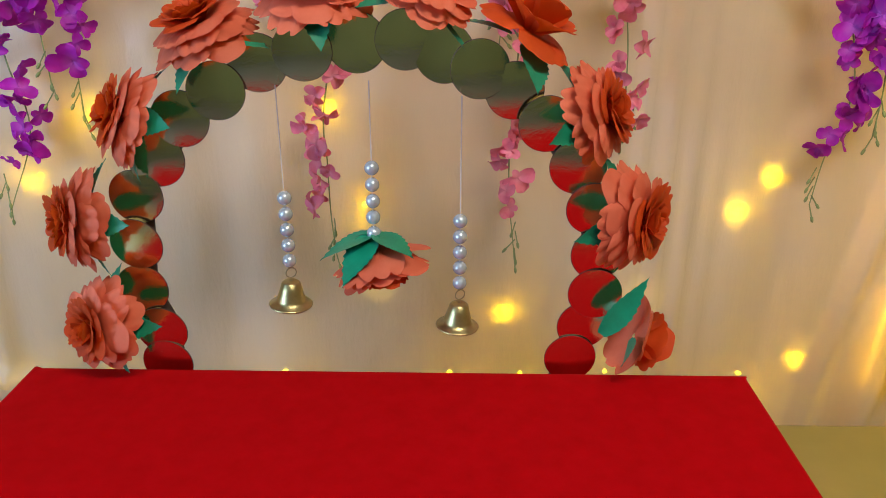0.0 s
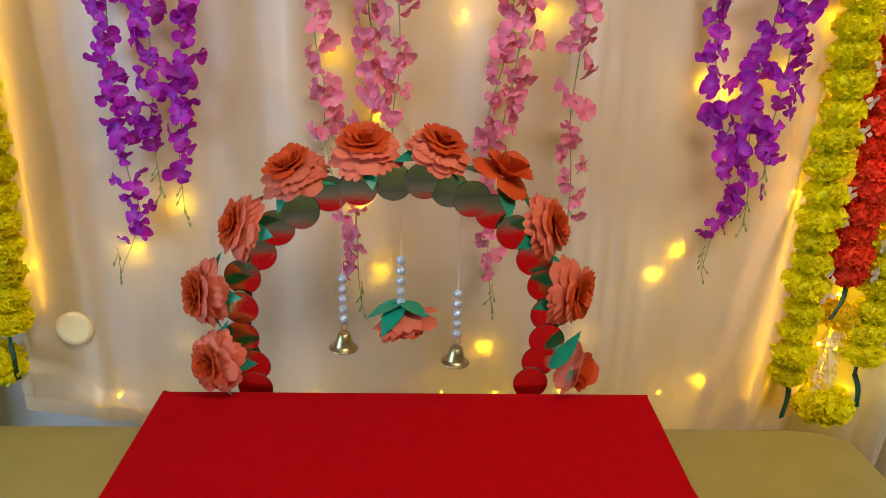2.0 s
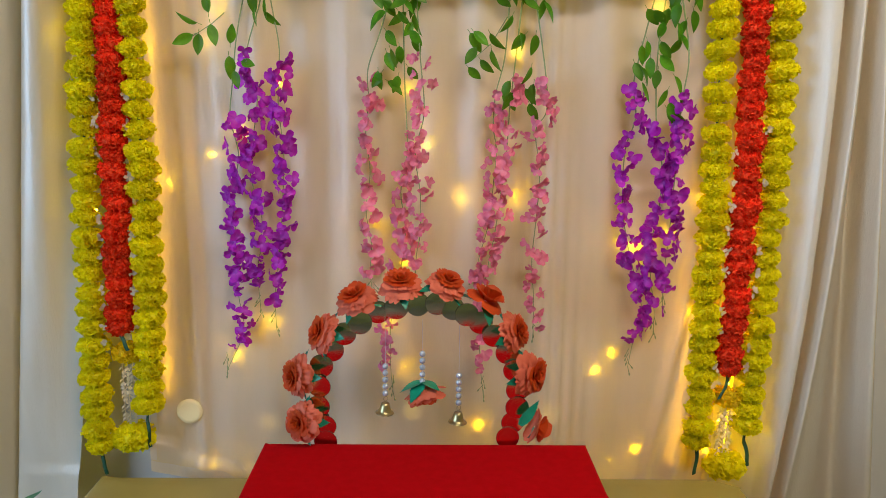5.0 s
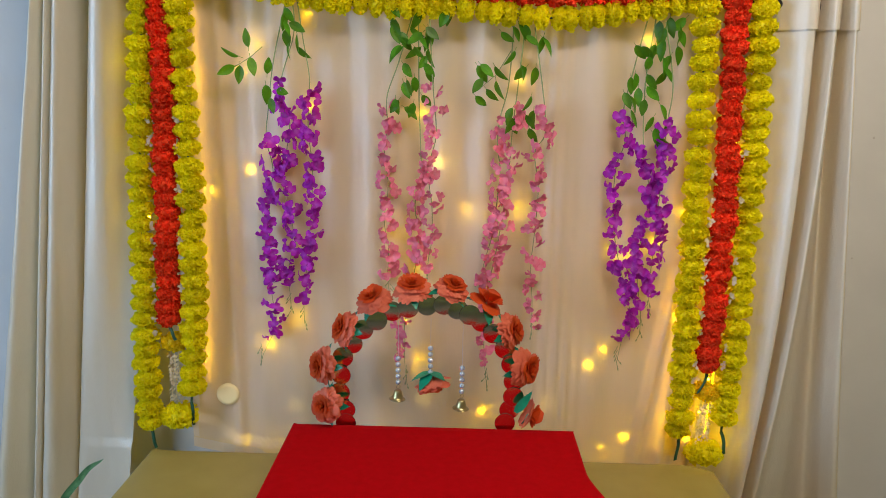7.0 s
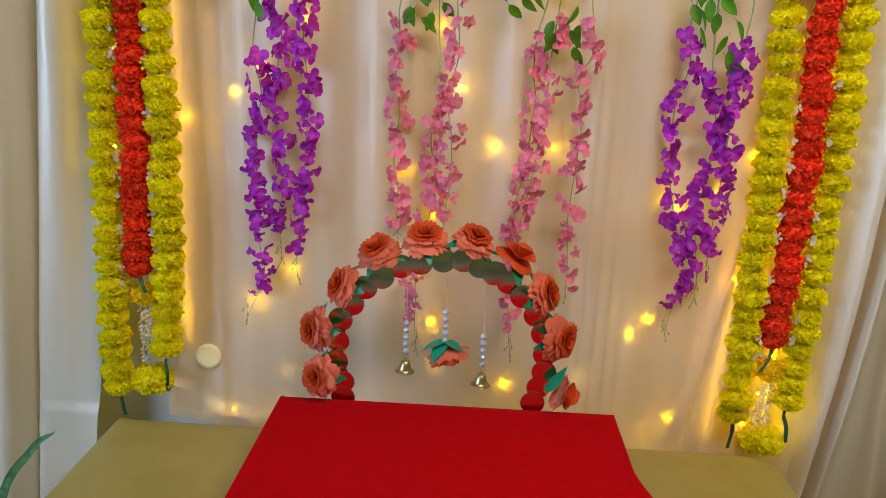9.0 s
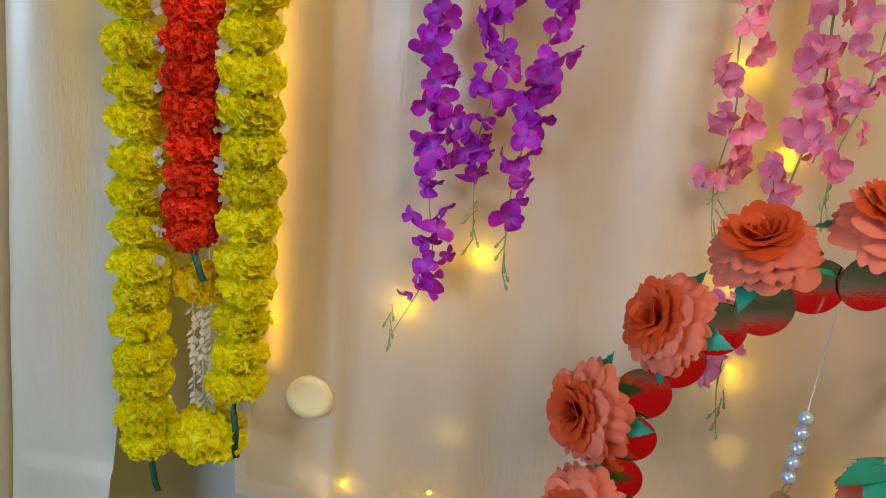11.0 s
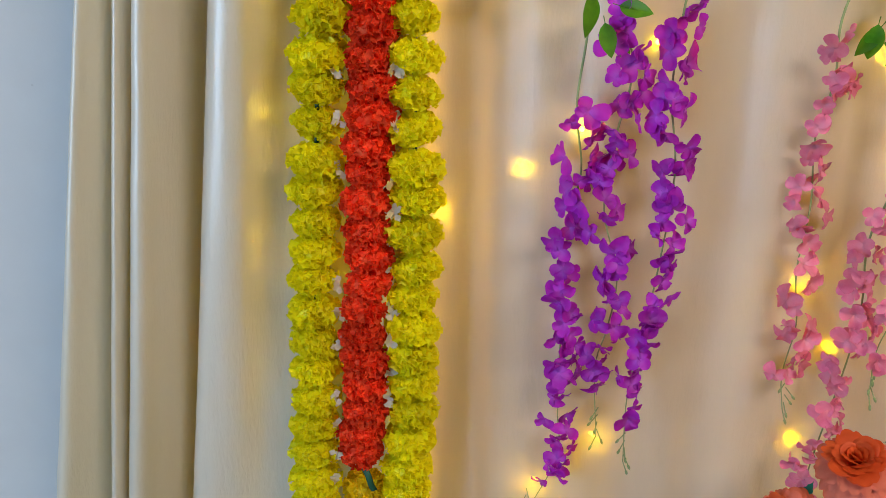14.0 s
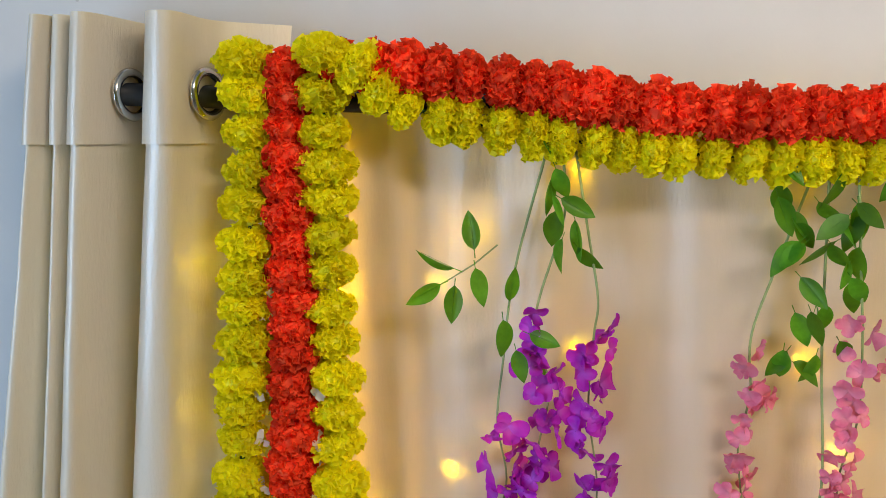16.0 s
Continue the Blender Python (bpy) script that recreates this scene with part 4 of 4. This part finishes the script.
spray("purple artificial wisteria spray with green leaves", [
    ( 1.468 , 0.995 , [(-0.333, 1.761), (-0.366, 1.629), (-0.378, 1.53), (-0.384, 1.461), (-0.373, 1.391), (-0.383, 1.325), (-0.385, 1.205), (-0.383, 1.096), (-0.378, 1.019), (-0.415, 0.932)] ),
    ( 1.593 , 1.125 , [(-0.317, 1.761), (-0.315, 1.69), (-0.345, 1.58), (-0.328, 1.506), (-0.339, 1.43), (-0.347, 1.352), (-0.327, 1.274), (-0.331, 1.206), (-0.341, 1.152), (-0.335, 1.062)] ),
    ( 1.575 , 1.094 , [(-0.305, 1.762), (-0.292, 1.679), (-0.28, 1.606), (-0.282, 1.563), (-0.286, 1.482), (-0.276, 1.392), (-0.285, 1.261), (-0.296, 1.167), (-0.303, 1.112), (-0.302, 1.035)] ),
], [(-0.413, 1.678, 100), (-0.449, 1.65, 150), (-0.405, 1.618, -80), (-0.432, 1.601, -95), (-0.465, 1.612, 200), (-0.332, 1.767, -50), (-0.332, 1.714, -95), (-0.328, 1.699, -85), (-0.321, 1.726, -70), (-0.304, 1.702, -30), (-0.293, 1.672, -55), (-0.329, 1.678, -100), (-0.322, 1.654, -100), (-0.292, 1.648, -50), (-0.371, 1.621, 85), (-0.377, 1.559, -85), (-0.361, 1.535, -75), (-0.335, 1.563, -20), (-0.335, 1.523, -50)], VIO, 200, twigs=[[(-0.385, 1.661), (-0.41, 1.64), (-0.434, 1.625), (-0.471, 1.603)]])
spray("pink artificial wisteria spray with green leaves", [
    ( 1.561 , 1.131 , [(-0.05, 1.753), (-0.086, 1.634), (-0.111, 1.56), (-0.11, 1.497), (-0.117, 1.434), (-0.109, 1.357), (-0.117, 1.278), (-0.107, 1.212), (-0.11, 1.144), (-0.104, 1.096)] ),
    ( 1.423 , 0.935 , [(-0.043, 1.754), (-0.039, 1.549), (-0.033, 1.397), (-0.046, 1.319), (-0.036, 1.24), (-0.044, 1.172), (-0.066, 1.048), (-0.067, 0.991), (-0.067, 0.934), (-0.062, 0.891)] ),
    ( 1.586 , 1.166 , [(-0.019, 1.754), (-0.011, 1.623), (-0.006, 1.561), (0.0, 1.474), (-0.017, 1.398), (-0.007, 1.32), (-0.006, 1.241), (-0.014, 1.187), (-0.016, 1.132)] ),
], [(-0.094, 1.738), (-0.095, 1.705), (-0.073, 1.681), (-0.045, 1.72), (-0.051, 1.652), (-0.024, 1.676), (-0.011, 1.694), (-0.06, 1.616), (-0.085, 1.651), (-0.017, 1.616), (-0.035, 1.634), (-0.047, 1.585), (-0.066, 1.573), (-0.022, 1.549), (-0.058, 1.524), (-0.048, 1.694), (-0.091, 1.536), (0.013, 1.724)], PNK, 201, pitch=0.0122, size=1.14, lush=0.6)
spray("pink artificial wisteria spray with a side twig of leaves", [
    ( 1.528 , 1.13 , [(0.166, 1.721), (0.159, 1.589), (0.142, 1.515), (0.138, 1.452), (0.146, 1.401), (0.142, 1.336), (0.134, 1.257), (0.114, 1.176), (0.107, 1.108)] ),
    ( 1.553 , 0.935 , [(0.191, 1.722), (0.178, 1.577), (0.169, 1.49), (0.165, 1.401), (0.156, 1.31), (0.145, 1.231), (0.128, 1.136), (0.122, 1.052), (0.121, 0.968), (0.129, 0.889)] ),
    ( 1.541 , 1.044 , [(0.21, 1.71), (0.226, 1.614), (0.239, 1.529), (0.241, 1.479), (0.221, 1.441), (0.231, 1.364), (0.228, 1.272), (0.223, 1.179), (0.229, 1.097), (0.229, 1.027)] ),
], [(0.149, 1.685), (0.173, 1.697), (0.204, 1.68), (0.241, 1.672), (0.108, 1.618), (0.09, 1.585), (0.097, 1.551), (0.139, 1.613), (0.134, 1.576), (0.162, 1.643), (0.182, 1.613), (0.213, 1.608), (0.203, 1.547), (0.208, 1.514), (0.174, 1.497), (0.158, 1.521), (0.212, 1.479), (0.191, 1.697)], PNK, 202, twigs=[[(0.16, 1.66), (0.13, 1.61), (0.09, 1.575)]], pitch=0.0122, size=1.14, lush=0.5)
spray("purple artificial wisteria spray beside the garland", [
    ( 1.533 , 0.998 , [(0.458, 1.749), (0.426, 1.593), (0.415, 1.532), (0.422, 1.47), (0.407, 1.406), (0.408, 1.302), (0.419, 1.223), (0.445, 1.129), (0.463, 1.061), (0.447, 0.998), (0.437, 0.948)] ),
    ( 1.452 , 1.056 , [(0.471, 1.738), (0.457, 1.594), (0.462, 1.445), (0.48, 1.369), (0.48, 1.278), (0.466, 1.211), (0.47, 1.144), (0.484, 1.075), (0.486, 1.02)] ),
    ( 1.515 , 1.125 , [(0.49, 1.726), (0.513, 1.595), (0.507, 1.515), (0.506, 1.446), (0.505, 1.369), (0.5, 1.278), (0.498, 1.212), (0.497, 1.144), (0.497, 1.089)] ),
], [(0.516, 1.72), (0.527, 1.693), (0.523, 1.657), (0.477, 1.707), (0.45, 1.66), (0.48, 1.672), (0.468, 1.66), (0.458, 1.636), (0.489, 1.631), (0.432, 1.6), (0.464, 1.6), (0.488, 1.606), (0.418, 1.559), (0.444, 1.567), (0.468, 1.576), (0.45, 1.545), (0.499, 1.534), (0.471, 1.508), (0.509, 1.499), (0.485, 1.484), (0.505, 1.472), (0.433, 1.52)], VIO, 203, lush=0.45)


# ---- fairy lights behind the cloth, with added glow lines and discs ----
lights = thing("fairy_lights", (0, SHEET_Y, 1.3), "string of small warm fairy lights behind the cloth", "fairy lights")
BULBS = [(-0.435, 1.386, 2), (-0.534, 1.33, 20), (-0.329, 1.03, 22), (-0.401, 0.957, 22), (-0.372, 1.435, -6), (-0.293, 1.532, -4), (-0.036, 1.52, 18), (0.008, 1.412, 20), (-0.100, 1.251, 18), (-0.038, 0.922, 22),
         (0.080, 1.301, 26), (0.191, 1.303, 24), (0.183, 1.598, 14), (0.376, 0.928, 7), (0.410, 0.965, 5), (0.124, 0.800, 8), (0.476, 0.739, 3), (0.411, 1.214, 12), (0.515, 1.230, 12), (0.448, 1.201, 14), (0.574, 1.304, 14)]
# The row at z 0.69 is added out of sight to wash the cloth yellow.
BULBS_2 = [(0.600, 1.15, 16), (0.57, 1.06, 20), (-0.073, 1.036, 10), (-0.04, 1.163, 10), (-0.298, 1.738, 22), (-0.411, 1.671, 26), (-0.443, 1.607, 26), (-0.045, 1.738, 20), (0.47, 1.69, 16), (-0.562, 1.60, 22), (-0.57, 1.20, 20), (0.585, 0.80, 16),
           (0.610, 0.90, 14), (-0.57, 0.93, 24), (0.25, 1.74, 18), (0.06, 0.69, 60), (0.26, 0.69, 70), (0.43, 0.69, 60), (-0.15, 0.69, 70), (-0.36, 0.69, 60), (-0.47, 0.69, 60), (0.15, 0.69, 60)]
BULB_MESH = finish(ball(bmesh.new(), 0.0030, u=10, v=6), "bulb", BULB, True)
allb = BULBS + BULBS_2
for x, z, mm in allb:
    part("bulb", BULB_MESH, None, lights, at=Matrix.Translation((x, sheet_y(x, z) - SHEET_Y + (mm * 0.62 / 1000 + 0.003 if mm > 0 else mm / 1000), z - 1.3)))
# Unseen glowing lines added behind the cloth edges for the amber bands.
bands = (([(-0.550, 1.77), (-0.548, 1.4), (-0.550, 1.1), (-0.556, 0.86)], 0.011), ([(0.598, 1.62), (0.590, 1.35), (0.578, 1.1), (0.566, 0.9), (0.552, 0.72)], 0.014))
for line, gap in bands:
    pts = [Vector((p.x, sheet_y(p.x, p.y) - SHEET_Y + gap, p.y - 1.3)) for p in catmull([(x, z, 0) for x, z in line], 8)]
    part("added_glow_line", tube(bmesh.new(), pts, 0.0022, 6), AMBER_LINE, lights, "unseen glowing line added for an amber band on the cloth")
# Extra bulbs added behind the garlands and right tassel for their yellow glow.
for x, y, z in ((0.652, -0.012, 0.815), (0.672, -0.010, 1.04), (0.668, -0.008, 0.90), (0.69, 0.0, 0.80), (0.62, -0.012, 0.98), (0.70, 0.0, 0.72), (0.625, -0.02, 0.75), (0.655, 0.0, 1.16), (0.665, 0.0, 1.30), (-0.660, -0.008, 1.62), (-0.668, -0.008, 1.44), (-0.676, -0.006, 1.27), (-0.682, -0.006, 1.10)):
    part("bulb", BULB_MESH, None, lights, at=Matrix.Translation((x, y, z - 1.3)))
# One more added line, lighting the right garland and curtain from behind.
part("added_glow_line", tube(bmesh.new(), [Vector(p) for p in catmull([(0.680, 0.012, 0.28), (0.690, 0.012, 0.0), (0.690, 0.012, -0.25), (0.678, 0.012, -0.55)], 8)], 0.0022, 6), AMBER_LINE, lights)
wire = sorted(allb, key=lambda q: (round(q[1] * 4), q[0] * (1 if round(q[1] * 4) % 2 else -1)))
part("wire", tube(bmesh.new(), [(x, max(mm, 6) / 1000 + 0.014, z - 1.3) for x, z, mm in wire], 0.0007, 4), WIRE, lights, "thin clear wire")
# Flat glowing discs added to make the pale circles of light.
for x, z, r, gap in ((-0.508, 0.828, 0.028, 0.001), (-0.023, 0.826, 0.022, 0.003), (0.283, 0.824, 0.022, 0.003), (-0.34, 0.802, 0.018, 0.008)):
    bm = bmesh.new()
    spin(bm, [(0.0001, 0), (r * 0.7, 0.0), (r, 0.001), (r * 0.95, 0.008), (0.0001, 0.014)], 32, Matrix.Rotation(radians(-90), 4, "X"))
    if gap == 0.001:
        solid("pale_spot_disc", bm, SPOT_GLOW_FRONT, "glowing disc added in front of the cloth for a pale round spot", "globe light", smooth=True, group="globe lights", at=Matrix.Translation((x, min(sheet_y(x + a * r, z) for a in (-1, 0, 1)) - 0.004, z)))
        continue
    solid("pale_spot_disc", bm, SPOT_GLOW, "glowing disc added behind the cloth for a faint pale circle", "globe light", smooth=True, group="globe lights", at=Matrix.Translation((x, max(sheet_y(x + a * r, z + b2 * r) for a in (-1, 0, 1) for b2 in (-1, 0, 1)) + gap, z)))

# ---- potted plant beside the table ----
plant = thing("potted_plant", (-0.86, 0.62, 0.0), "leafy plant with variegated leaves in a terracotta pot", "potted plant")
part("pot", spin(bmesh.new(), [(0.001, 0), (0.09, 0), (0.12, 0.22), (0.13, 0.22), (0.13, 0.25), (0.115, 0.25), (0.11, 0.20), (0.001, 0.20)], 32), TERRACOTTA, plant)


def strap_leaf(points, width):
    pts = catmull(points, 8)
    bm = bmesh.new()
    rows = []
    n = len(pts) - 1
    for i, p in enumerate(pts):
        t = i / n
        w = width * math.sin(math.pi * (0.15 + 0.85 * t)) ** 0.7 if t < 1 else 0.0002
        d = (pts[min(i + 1, n)] - pts[max(i - 1, 0)]).normalized()
        s = d.cross(Vector((0.2, -1, 0.3))).normalized()
        rows.append([bm.verts.new(p + s * w * u + Vector((0, -0.2 * w * abs(u), 0))) for u in (-1, 0, 1)])
    for a, b2 in zip(rows, rows[1:]):
        for i in range(2):
            bm.faces.new((a[i], a[i + 1], b2[i + 1], b2[i]))
    return bm


for tip, mid_p in (((0.175, 0.0, 0.800), (0.05, 0.0, 0.62)), ((-0.16, -0.02, 0.52), (-0.05, 0, 0.45)), ((0.02, -0.14, 0.50), (0.0, -0.05, 0.45))):
    part("leaf", strap_leaf([(0, 0, 0.2), mid_p, Vector(mid_p).lerp(Vector(tip), 0.6) + Vector((0.0, 0, 0.03)), tip], 0.008), VARIEGATED, plant)
